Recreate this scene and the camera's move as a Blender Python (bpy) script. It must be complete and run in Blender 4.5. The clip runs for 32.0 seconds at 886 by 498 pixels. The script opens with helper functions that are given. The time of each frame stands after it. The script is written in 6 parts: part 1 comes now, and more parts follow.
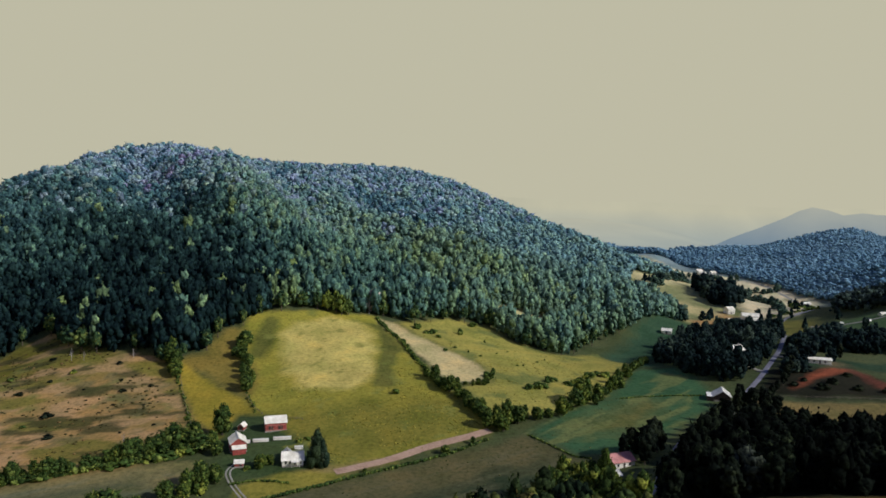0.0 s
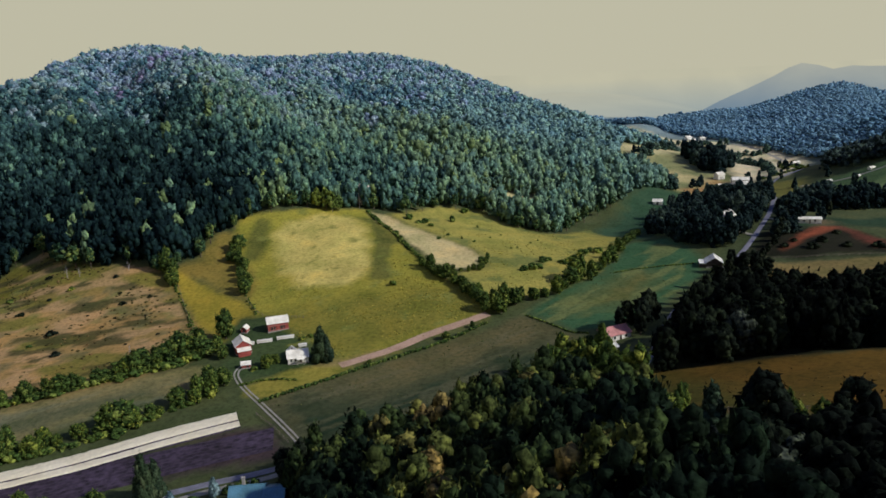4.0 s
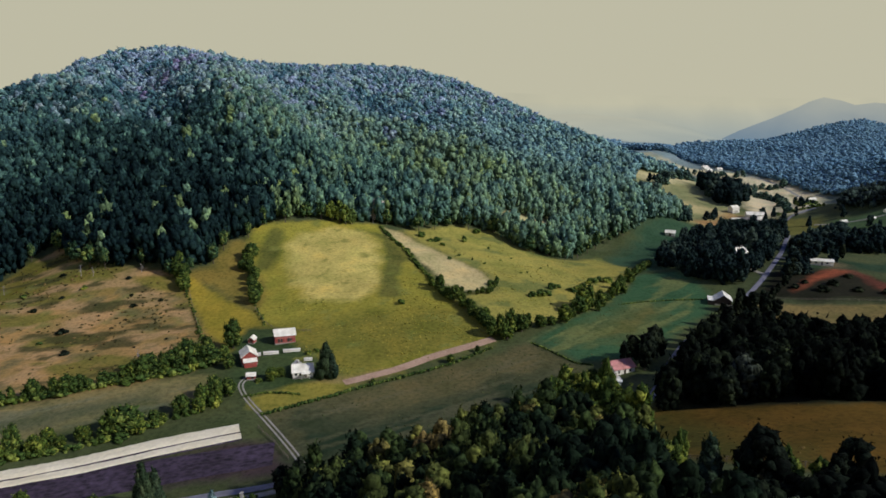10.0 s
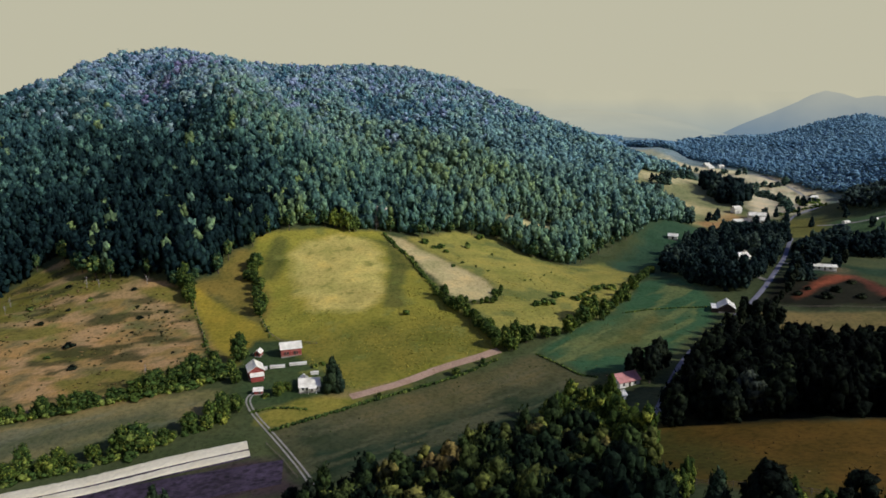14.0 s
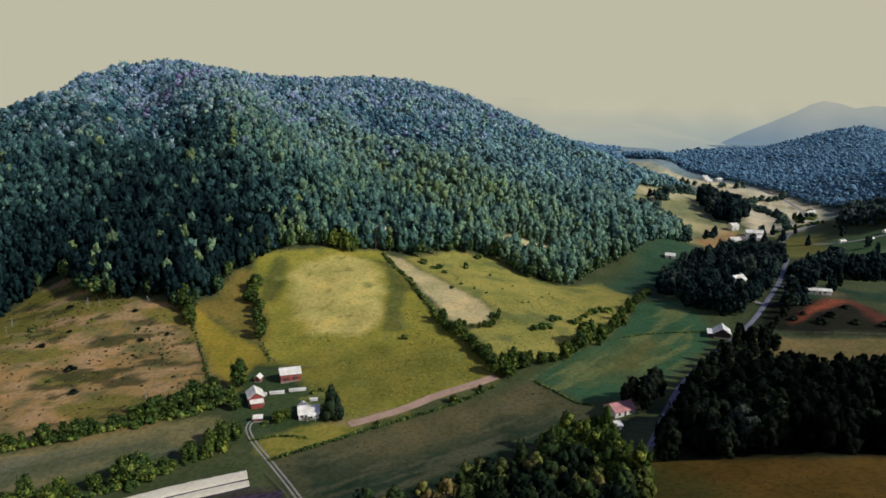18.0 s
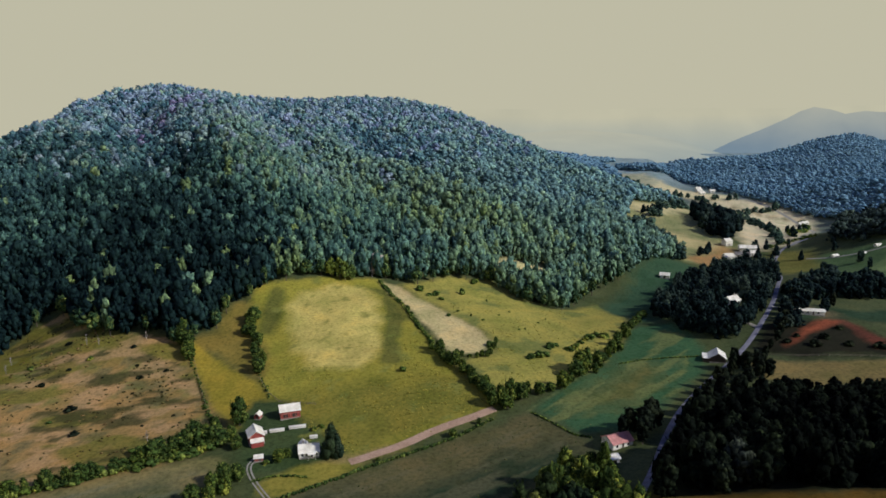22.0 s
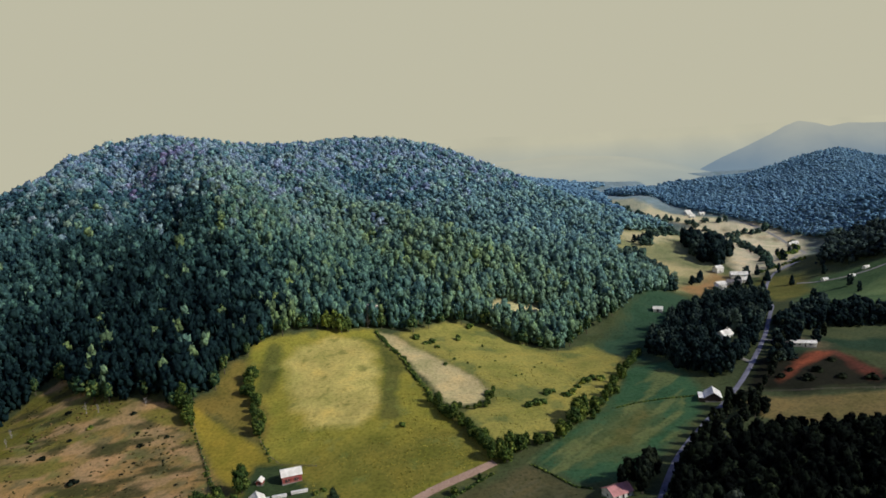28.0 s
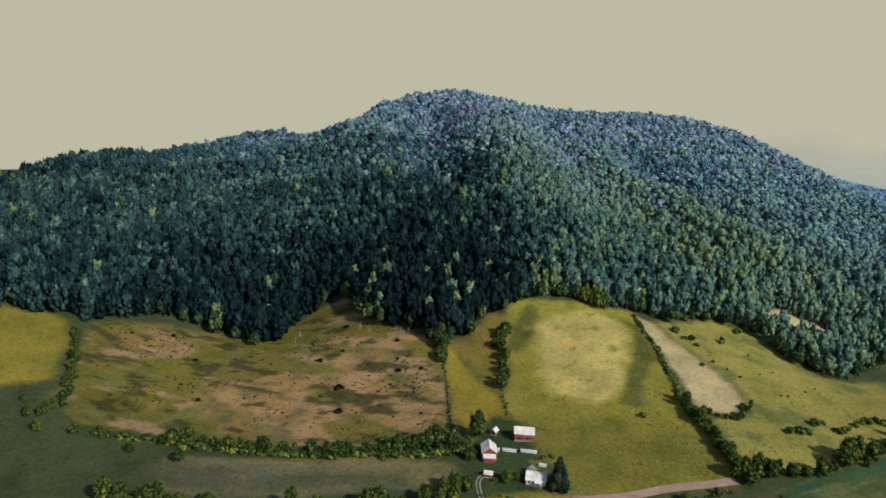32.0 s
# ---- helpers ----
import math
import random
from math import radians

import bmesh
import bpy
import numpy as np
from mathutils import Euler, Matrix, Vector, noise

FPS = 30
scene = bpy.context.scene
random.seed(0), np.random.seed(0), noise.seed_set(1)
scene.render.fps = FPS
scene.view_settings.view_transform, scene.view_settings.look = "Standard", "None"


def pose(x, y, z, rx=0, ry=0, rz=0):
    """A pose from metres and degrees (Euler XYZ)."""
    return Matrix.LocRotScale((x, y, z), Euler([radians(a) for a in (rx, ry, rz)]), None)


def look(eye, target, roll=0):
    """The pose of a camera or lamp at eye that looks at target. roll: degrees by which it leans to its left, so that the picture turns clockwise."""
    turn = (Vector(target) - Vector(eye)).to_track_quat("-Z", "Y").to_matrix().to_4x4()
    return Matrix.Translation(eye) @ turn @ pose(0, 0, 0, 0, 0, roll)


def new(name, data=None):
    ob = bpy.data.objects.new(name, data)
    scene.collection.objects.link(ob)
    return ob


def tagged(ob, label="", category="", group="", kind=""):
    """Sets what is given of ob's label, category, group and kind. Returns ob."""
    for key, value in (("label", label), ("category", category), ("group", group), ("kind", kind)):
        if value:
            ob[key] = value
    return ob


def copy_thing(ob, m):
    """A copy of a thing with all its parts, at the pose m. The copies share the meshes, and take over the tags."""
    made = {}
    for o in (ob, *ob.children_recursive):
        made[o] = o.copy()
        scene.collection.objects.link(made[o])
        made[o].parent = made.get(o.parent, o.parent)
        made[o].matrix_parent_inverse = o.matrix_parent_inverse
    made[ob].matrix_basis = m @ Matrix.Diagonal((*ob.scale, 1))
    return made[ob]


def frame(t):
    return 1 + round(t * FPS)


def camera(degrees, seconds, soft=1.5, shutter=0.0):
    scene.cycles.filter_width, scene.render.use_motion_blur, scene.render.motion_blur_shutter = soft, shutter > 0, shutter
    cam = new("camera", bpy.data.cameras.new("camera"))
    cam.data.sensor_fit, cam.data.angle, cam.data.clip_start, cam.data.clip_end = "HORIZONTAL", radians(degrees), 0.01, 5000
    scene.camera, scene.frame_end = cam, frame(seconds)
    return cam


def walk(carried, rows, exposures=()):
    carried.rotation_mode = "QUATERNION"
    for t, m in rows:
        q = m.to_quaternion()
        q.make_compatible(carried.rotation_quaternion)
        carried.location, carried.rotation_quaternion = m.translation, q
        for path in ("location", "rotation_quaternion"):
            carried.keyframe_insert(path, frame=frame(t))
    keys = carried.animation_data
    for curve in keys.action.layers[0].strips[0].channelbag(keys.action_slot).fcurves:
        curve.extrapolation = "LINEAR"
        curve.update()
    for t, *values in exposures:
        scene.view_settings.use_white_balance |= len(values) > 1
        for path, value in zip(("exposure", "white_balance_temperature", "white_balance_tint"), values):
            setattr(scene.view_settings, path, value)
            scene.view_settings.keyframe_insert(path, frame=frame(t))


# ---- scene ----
cam = camera(63.45, 32.0, soft=1.7)


def place(x, y, z, yaw, pitch, lean):
    """A level camera turned by yaw, tipped by pitch and leant to the right."""
    return pose(x, y, z, 90 + pitch, 0, yaw) @ pose(0, 0, 0, 0, 0, -lean)


PATH = [
    (0.0, place(0.15, -1.60, 107.60, -0.04, -4.50, -1.80)),
    (0.5, place(-0.63, -2.04, 105.99, 0.65, -6.26, 1.77)),
    (1.0, place(0.15, 0.55, 105.89, 0.28, -11.47, 0.32)),
    (1.5, place(0.59, 1.87, 105.25, -0.72, -12.90, -1.37)),
    (2.0, place(0.70, 2.02, 105.99, -0.76, -12.50, -0.28)),
    (2.5, place(-0.84, 1.56, 108.37, -0.08, -12.03, -0.95)),
    (4.5, place(1.06, 1.57, 109.18, -0.82, -13.94, 3.16)),
    (5.0, place(0.63, 0.24, 110.42, -0.71, -11.28, 0.58)),
    (5.5, place(-0.68, -0.03, 109.97, 0.27, -10.94, -1.12)),
    (6.0, place(0.08, 1.26, 109.39, 0.72, -12.92, -0.48)),
    (6.5, place(0.37, 1.12, 110.63, 0.04, -12.93, -0.05)),
    (7.0, place(0.82, 0.54, 110.89, -0.35, -12.27, -0.39)),
    (7.5, place(0.49, 0.58, 111.23, -0.27, -12.61, -0.39)),
    (8.0, place(0.39, 0.43, 111.68, -0.08, -12.51, -0.57)),
    (8.5, place(0.10, 0.68, 112.11, -0.29, -13.04, -0.97)),
    (9.0, place(0.74, 0.49, 112.49, -0.28, -12.55, -1.73)),
    (9.5, place(-1.17, 0.42, 114.34, 0.82, -11.90, 3.74)),
    (10.0, place(1.01, 0.48, 114.06, 0.17, -12.66, -0.65)),
    (10.5, place(-0.43, 0.64, 113.97, 0.02, -13.56, 1.66)),
    (11.0, place(1.19, 0.75, 115.94, -0.75, -12.90, -3.97)),
    (11.5, place(0.11, 0.63, 118.00, 0.03, -12.38, -1.52)),
    (12.0, place(0.52, 0.63, 117.28, 0.00, -12.91, -1.71)),
    (12.5, place(0.34, 1.05, 119.39, -0.04, -13.49, -0.41)),
    (13.0, place(0.02, 0.75, 120.44, 0.00, -12.99, -0.63)),
    (13.5, place(0.20, 0.87, 120.69, -0.16, -13.37, -1.31)),
    (14.0, place(-0.51, 1.01, 122.41, 0.28, -13.11, -0.19)),
    (14.5, place(-0.14, 0.39, 123.44, 0.40, -12.97, -0.86)),
    (16.5, place(-0.15, -0.01, 128.94, 0.32, -12.79, -0.36)),
    (17.0, place(-0.18, -0.09, 130.51, 0.21, -12.75, -0.75)),
    (17.5, place(-0.20, -0.13, 131.71, 0.22, -12.89, -0.45)),
    (18.0, place(-0.39, -0.29, 133.36, 0.20, -12.71, -0.52)),
    (18.5, place(-0.12, -0.72, 135.18, 0.15, -12.12, -0.82)),
    (19.0, place(-0.42, -0.67, 136.65, 0.26, -12.68, -0.19)),
    (19.5, place(-0.05, -0.75, 137.80, 0.06, -12.41, -0.33)),
    (20.0, place(0.17, -1.00, 139.53, -0.01, -12.05, -0.57)),
    (20.5, place(-0.27, -0.86, 141.37, 0.08, -12.05, 0.70)),
    (21.0, place(-0.06, -1.09, 142.87, 0.21, -12.01, 0.68)),
    (21.5, place(-0.04, -1.09, 144.11, -0.04, -12.07, 0.23)),
    (22.0, place(-0.08, -1.19, 145.06, -0.11, -11.89, 0.64)),
    (22.5, place(-0.10, -1.53, 146.59, 0.04, -12.05, 1.05)),
    (23.0, place(-0.15, -1.83, 148.08, -0.15, -11.66, 0.50)),
    (23.5, place(-0.15, -1.83, 149.80, -0.11, -11.89, 0.94)),
    (24.0, place(-0.13, -1.69, 151.16, 0.06, -12.01, 0.79)),
    (24.5, place(0.12, -2.04, 152.48, 0.05, -11.98, 1.04)),
    (26.5, place(0.41, -3.15, 157.90, 0.04, -11.64, 1.88)),
    (27.0, place(1.03, -4.84, 157.97, 0.13, -10.72, 3.56)),
    (27.5, place(1.71, -3.81, 159.95, -0.35, -10.51, 3.72)),
    (28.0, place(2.31, -3.67, 160.45, -0.56, -9.80, 3.36)),
    (28.5, place(1.63, -2.14, 162.33, -1.43, -10.16, 0.09)),
    (29.0, place(1.70, -2.56, 161.44, -0.99, -10.64, 2.41)),
    (29.5, place(1.87, -4.56, 161.64, 0.12, -10.22, 1.49)),
    (30.0, place(0.64, -4.71, 161.87, 0.72, -10.94, 1.66)),
    (30.5, place(2.73, -6.15, 161.87, 1.09, -9.85, 1.71)),
    (31.0, place(1.31, -3.73, 160.45, -0.27, -10.45, -3.55)),
    (31.5, place(-4.45, -7.39, 163.00, 1.99, -11.14, 2.68)),
    (31.6, place(-3.46, -6.82, 162.69, 4.49, -11.26, 1.95)),
    (31.7, place(-1.24, -5.55, 161.99, 10.06, -11.54, 0.34)),
    (31.8, place(0.90, -4.32, 161.32, 15.44, -11.81, -1.23)),
    (31.9, place(2.44, -3.44, 160.84, 19.28, -12.00, -2.34)),
    (32.0, place(3.20, -3.00, 160.60, 21.20, -12.10, -2.90)),
]
walk(cam, PATH)


# ---- world and sun ----
world = bpy.data.worlds.new("world")
scene.world = world
world.use_nodes = True
wn, wl = world.node_tree.nodes, world.node_tree.links
wn.clear()
w_out = wn.new("ShaderNodeOutputWorld")
w_bg = wn.new("ShaderNodeBackground")
w_sky = wn.new("ShaderNodeTexSky")
w_sky.sky_type = "NISHITA"
w_sky.sun_disc = False
SUN_AZ, SUN_EL = radians(112), radians(35)
w_sky.sun_elevation, w_sky.sun_rotation = SUN_EL, SUN_AZ
w_co = wn.new("ShaderNodeTexCoord")
w_sep = wn.new("ShaderNodeSeparateXYZ")
w_ramp = wn.new("ShaderNodeMapRange")
w_ramp.interpolation_type = "SMOOTHSTEP"
w_ramp.inputs["From Min"].default_value, w_ramp.inputs["From Max"].default_value = 0.26, 0.75
w_dim = wn.new("ShaderNodeMix")
w_dim.data_type, w_dim.blend_type = "RGBA", "MULTIPLY"
w_dim.inputs["Factor"].default_value = 1.0
w_dim.inputs["B"].default_value = (0.036, 0.05, 0.108, 1)
w_mix = wn.new("ShaderNodeMix")
w_mix.data_type = "RGBA"
w_mix.inputs["A"].default_value = (0.515, 0.497, 0.374, 1)
wl.new(w_co.outputs["Generated"], w_sep.inputs[0])
wl.new(w_sep.outputs["Z"], w_ramp.inputs["Value"])
wl.new(w_ramp.outputs["Result"], w_mix.inputs["Factor"])
wl.new(w_sky.outputs[0], w_dim.inputs["A"])
wl.new(w_dim.outputs["Result"], w_mix.inputs["B"])
wl.new(w_mix.outputs["Result"], w_bg.inputs["Color"])
w_bg.inputs["Strength"].default_value = 1.0
wl.new(w_bg.outputs[0], w_out.inputs[0])

sun = new("sun", bpy.data.lights.new("sun", "SUN"))
sun.data.energy, sun.data.angle, sun.data.color = 3.7, radians(3), (1.0, 0.955, 0.88)
sun_dir = Vector((math.sin(SUN_AZ) * math.cos(SUN_EL), math.cos(SUN_AZ) * math.cos(SUN_EL), math.sin(SUN_EL)))
sun.matrix_world = look((400, 0, 400), Vector((400, 0, 400)) - sun_dir)

# ---- small tools ----
RNG = np.random.default_rng(7)


def lattice(ix, iy, seed):
    v = np.sin(ix * 127.1 + iy * 311.7 + seed * 74.7) * 43758.5453
    return v - np.floor(v)


def value_noise(x, y, size, seed=0):
    """Smooth random numbers from 0 to 1 over the plan."""
    u, v = np.asarray(x, float) / size, np.asarray(y, float) / size
    iu, iv = np.floor(u), np.floor(v)
    fu, fv = u - iu, v - iv
    fu, fv = fu * fu * (3 - 2 * fu), fv * fv * (3 - 2 * fv)
    a, b = lattice(iu, iv, seed), lattice(iu + 1, iv, seed)
    c, d = lattice(iu, iv + 1, seed), lattice(iu + 1, iv + 1, seed)
    return (a * (1 - fu) + b * fu) * (1 - fv) + (c * (1 - fu) + d * fu) * fv


def fbm(x, y, size, seed=0, octaves=3):
    total, amp, norm = 0, 1.0, 0.0
    for k in range(octaves):
        total = total + amp * value_noise(x, y, size / 2 ** k, seed + 13 * k)
        norm += amp
        amp *= 0.55
    return total / norm


def inside(x, y, poly):
    """Which points of the plan lie in a polygon."""
    x, y = np.asarray(x, float), np.asarray(y, float)
    res = np.zeros(x.shape, bool)
    n = len(poly)
    for i in range(n):
        (x1, y1), (x2, y2) = poly[i], poly[(i + 1) % n]
        if y1 == y2:
            continue
        cross = ((y1 > y) != (y2 > y)) & (x < (x2 - x1) * (y - y1) / (y2 - y1) + x1)
        res ^= cross
    return res


def along(points, step):
    """Points at even steps along a line of the plan, each with its heading."""
    out = []
    for (x1, y1), (x2, y2) in zip(points[:-1], points[1:]):
        d = math.hypot(x2 - x1, y2 - y1)
        k = max(1, int(round(d / step)))
        for i in range(k):
            out.append((x1 + (x2 - x1) * i / k, y1 + (y2 - y1) * i / k, math.atan2(y2 - y1, x2 - x1)))
    out.append((points[-1][0], points[-1][1], out[-1][2]))
    return out


def smooth_line(points, rounds=2):
    """Cuts the corners of a line of the plan."""
    for _ in range(rounds):
        cut = [points[0]]
        for a, b in zip(points[:-1], points[1:]):
            cut.append((a[0] * 0.75 + b[0] * 0.25, a[1] * 0.75 + b[1] * 0.25))
            cut.append((a[0] * 0.25 + b[0] * 0.75, a[1] * 0.25 + b[1] * 0.75))
        cut.append(points[-1])
        points = cut
    return points


# ---- the lie of the land: round hills on three lattices (row y: column x: height) ----
HILLS_400 = {
    -800: {-1800: 7.9, -1380: -11.4, -960: 17.9, -540: -6.2, -120: 31.9, 300: 36.6, 720: 9.4, 1140: 30.6, 1560: 6.5, 1980: 1.1, 2400: 0.0},
    -380: {-1800: 50.3, -1380: -24.8, -960: 90.8, -540: -24.6, -120: -6.6, 300: 32.2, 720: -14.8, 1140: 131.4, 1560: 16.9, 1980: 2.7, 2400: 0.5},
    40: {-1800: 53.3, -1380: -50.1, -960: 33.7, -540: -28.0, -120: 39.2, 300: 64.2, 720: -17.6, 1140: 9.3, 1560: 19.2, 1980: 43.4, 2400: 9.9},
    460: {-1800: -84.5, -1380: 88.0, -960: -65.4, -540: 4.6, -120: 27.9, 300: -119.6, 720: 112.7, 1140: 9.9, 1560: 29.1, 1980: 66.2, 2400: 31.3},
    880: {-1800: 25.5, -1380: -12.6, -960: -15.6, -540: -68.4, -120: 83.6, 300: 111.7, 720: -91.5, 1140: 56.2, 1560: 108.1, 1980: -19.1, 2400: 80.1},
    1300: {-1800: 60.5, -1380: -103.2, -960: 159.5, -540: 14.0, -120: 55.6, 300: -46.6, 720: 82.8, 1140: 1.0, 1560: 4.6, 1980: 101.3, 2400: 69.7},
    1720: {-1800: -37.3, -1380: 122.4, -960: -166.8, -540: 32.7, -120: 57.4, 300: -24.3, 720: -31.0, 1140: 67.2, 1560: -25.5, 1980: 49.1, 2400: 17.1},
    2140: {-1800: -86.9, -1380: 37.3, -960: 111.5, -540: 30.0, -120: 4.3, 300: 21.8, 720: -33.2, 1140: -12.3, 1560: 34.3, 1980: 21.2, 2400: 19.0},
}
HILLS_170 = {
    0: {-700: -20.8, -500: -7.0, -300: -18.7, -100: 8.6, 100: 3.1, 300: -12.6},
    200: {-700: 35.0, -500: 17.6, -300: -13.6, -100: -56.0, 100: 4.7, 300: -12.8, 500: 13.0, 700: 26.9},
    400: {-700: -25.3, -500: 30.2, -300: -29.0, -100: 6.0, 100: -23.0, 300: 54.8, 500: -30.3, 700: -31.6},
    600: {-700: 109.9, -300: 27.3, -100: -16.9, 100: 21.8, 300: -40.5, 500: 68.9, 700: -29.4},
    800: {-700: 10.2, -500: 69.9, -300: 18.2, -100: -19.9, 100: -55.5, 300: -26.9, 500: -42.1, 700: 48.0},
    1000: {-500: 71.7, -300: 31.2, -100: -19.3, 100: -23.4, 300: -41.8, 500: -50.3, 700: 13.0},
    1200: {-700: -97.0, -500: 93.0, -300: 7.7, -100: 27.4, 100: 6.7, 300: -50.6, 500: -6.6},
}
HILLS_66 = {
    110: {-40: -6.3, 40: 8.0, 120: -3.3, 280: 6.4},
    190: {-200: 7.7, -120: 0.1, -40: 3.2, 40: -2.7, 120: 1.5, 200: 1.3, 280: 1.9},
    270: {-280: 0.8, -120: 10.0, -40: 1.5, 40: -3.2, 120: 0.9, 200: -5.0, 280: -5.7},
    350: {-280: -0.4, -200: -1.8, -120: -4.1, -40: 4.8, 40: 8.8, 120: 2.5, 200: -1.3, 280: -6.2},
    430: {-280: -16.9, -200: 2.9, -120: -3.1, -40: 0.7, 40: 3.3, 120: 5.3, 200: 9.3, 280: -8.5},
    510: {-200: 3.4, -120: 5.8, -40: -3.7, 40: -6.3, 120: -13.3, 280: 14.5},
}

KNOLLS = np.array([(x, y, r, h) for r, rows in ((400, HILLS_400), (170, HILLS_170), (66, HILLS_66)) for y, row in rows.items() for x, h in row.items()])


def ground_z(x, y):
    """The height of the ground at places of the plan."""
    x, y = np.asarray(x, float), np.asarray(y, float)
    z = np.zeros(x.shape)
    for kx, ky, r, h in KNOLLS:
        z = z + h * np.exp(-((x - kx) ** 2 + (y - ky) ** 2) / (r * r))
    # spurs and ravines running down the forested side
    side = np.clip((y - 500 - 0.12 * np.abs(x)) / 120, 0, 1) * np.clip((1080 - y) / 160, 0, 1) * np.clip((330 - x) / 150, 0, 1)
    z = z + side * (30 * (fbm(x + 0.3 * y, y * 0.45, 105, 37, 2) - 0.5) + 9 * (fbm(x, y, 45, 39, 2) - 0.5))
    # a main spur that parts the shaded west flank from the sunny side, and a rib between two ravines beside it
    u = x - np.interp(y, (449, 516, 581, 706, 892, 1000), (-86, -132, -175, -244, -325, -370))
    v = x - np.interp(y, (603, 685, 788, 838, 902), (20, -21, -74, -124, -168))
    z = z + side * (22 * np.exp(-((u - 40) / 55) ** 2) - 18 * np.exp(-((u + 45) / 45) ** 2) + 13 * np.exp(-((v - 5) / 36) ** 2) - 13 * np.exp(-((v - 75) / 38) ** 2))
    # the crest runs on to the south-west, sinking slowly, and the land falls away behind it
    z = z - 95 * np.clip((-620 - x) / 160, 0, 1) * np.clip((y - 840) / 120, 0, 1)
    line = 900 + 0.85 * (x + 570)
    crest = np.interp(x, (-1300, -1000, -865, -780, -640, -570), (-60, -30, 2, 34, 78, 92))
    crest = crest - 0.13 * np.clip(line - y, 0, None) - 0.5 * np.clip(y - line - 40, 0, None) + 12 * (fbm(x, y, 90, 43, 2) - 0.5)
    z = z + np.clip((-520 - x) / 90, 0, 1) * np.clip(crest - z, 0, None)
    # a low wooded hill with spurs across the far valley
    ray = x / np.maximum(y, 1)
    crest = np.interp(ray, (0.27, 0.3, 0.33, 0.4, 0.44, 0.48, 0.51, 0.54, 0.57, 0.59, 0.63, 0.7, 0.8), (-30, -28, -14, -6, -4, 12, 27, 37, 45, 38, 20, 26, 40))
    foot = np.interp(ray, (0.3, 0.46, 0.56, 0.8), (1130, 1120, 960, 860))
    u = np.clip((y - foot) / (1680 - foot), 0, 1)
    hill = -14 + (crest + 14) * u ** 0.9 + 70 * (fbm(x, y * 0.55, 170, 45, 2) - 0.5) * u * (1.08 - u) - 0.3 * np.clip(y - 1700, 0, None)
    w = np.clip((ray - 0.29) / 0.05, 0, 1) * np.clip((y - 1020) / 130, 0, 1)
    w = w * w * (3 - 2 * w)
    z = z * (1 - w) + hill * w
    far = np.clip((y - 1850) / 350, 0, 1)
    return z * (1 - far) - 30 * far - 170 * np.clip((y - 2250) / 300, 0, 1)


def surface_z(x, y):
    """The ground with its small swells."""
    return ground_z(x, y) + 0.5 * (fbm(x, y, 18, 2) - 0.5)


def gz(x, y):
    return float(surface_z(np.array([x]), np.array([y]))[0])


# ---- materials ----
def material(name):
    m = bpy.data.materials.new(name)
    m.use_nodes = True
    nt = m.node_tree
    bsdf = nt.nodes["Principled BSDF"]
    bsdf.inputs["Specular IOR Level"].default_value = 0.25
    return m, nt, bsdf


def noise_node(nt, scale, detail=4, coord="Object"):
    co = nt.nodes.new("ShaderNodeTexCoord")
    n = nt.nodes.new("ShaderNodeTexNoise")
    n.inputs["Scale"].default_value, n.inputs["Detail"].default_value = scale, detail
    nt.links.new(co.outputs[coord], n.inputs["Vector"])
    return n


def ramp_node(nt, src, stops):
    r = nt.nodes.new("ShaderNodeValToRGB")
    while len(r.color_ramp.elements) < len(stops):
        r.color_ramp.elements.new(0.5)
    for e, (p, c) in zip(r.color_ramp.elements, stops):
        e.position, e.color = p, (*c, 1)
    nt.links.new(src, r.inputs["Fac"])
    return r


def mix_node(nt, a, b, fac, blend="MIX"):
    m = nt.nodes.new("ShaderNodeMix")
    m.data_type, m.blend_type = "RGBA", blend
    for key, val in (("A", a), ("B", b), ("Factor", fac)):
        if isinstance(val, (int, float)):
            m.inputs[key].default_value = val
        elif isinstance(val, tuple):
            m.inputs[key].default_value = (*val, 1)
        else:
            nt.links.new(val, m.inputs[key])
    return m.outputs["Result"]


def bump(nt, bsdf, src, strength, distance):
    b = nt.nodes.new("ShaderNodeBump")
    b.inputs["Strength"].default_value, b.inputs["Distance"].default_value = strength, distance
    nt.links.new(src, b.inputs["Height"])
    nt.links.new(b.outputs[0], bsdf.inputs["Normal"])


def plain(name, color, rough=0.7, grain=6.0, amount=0.35, metal=0.0, relief=0.15, stained=0.7):
    """A painted, wooden or stone surface with grain and stains at two scales."""
    m, nt, bsdf = material(name)
    fine, broad = noise_node(nt, grain, 5), noise_node(nt, grain * 0.13, 3)
    dark = tuple(c * (1 - amount) for c in color)
    light = tuple(min(1, c * (1 + amount * 0.6)) for c in color)
    a = ramp_node(nt, fine.outputs["Fac"], ((0.3, dark), (0.7, light)))
    stain = ramp_node(nt, broad.outputs["Fac"], ((0.3, (stained, stained * 0.98, stained * 0.93)), (0.62, (1, 1, 1))))
    nt.links.new(mix_node(nt, a.outputs[0], stain.outputs[0], 1.0, "MULTIPLY"), bsdf.inputs["Base Color"])
    bsdf.inputs["Roughness"].default_value, bsdf.inputs["Metallic"].default_value = rough, metal
    bump(nt, bsdf, fine.outputs["Fac"], relief, 0.05)
    return m


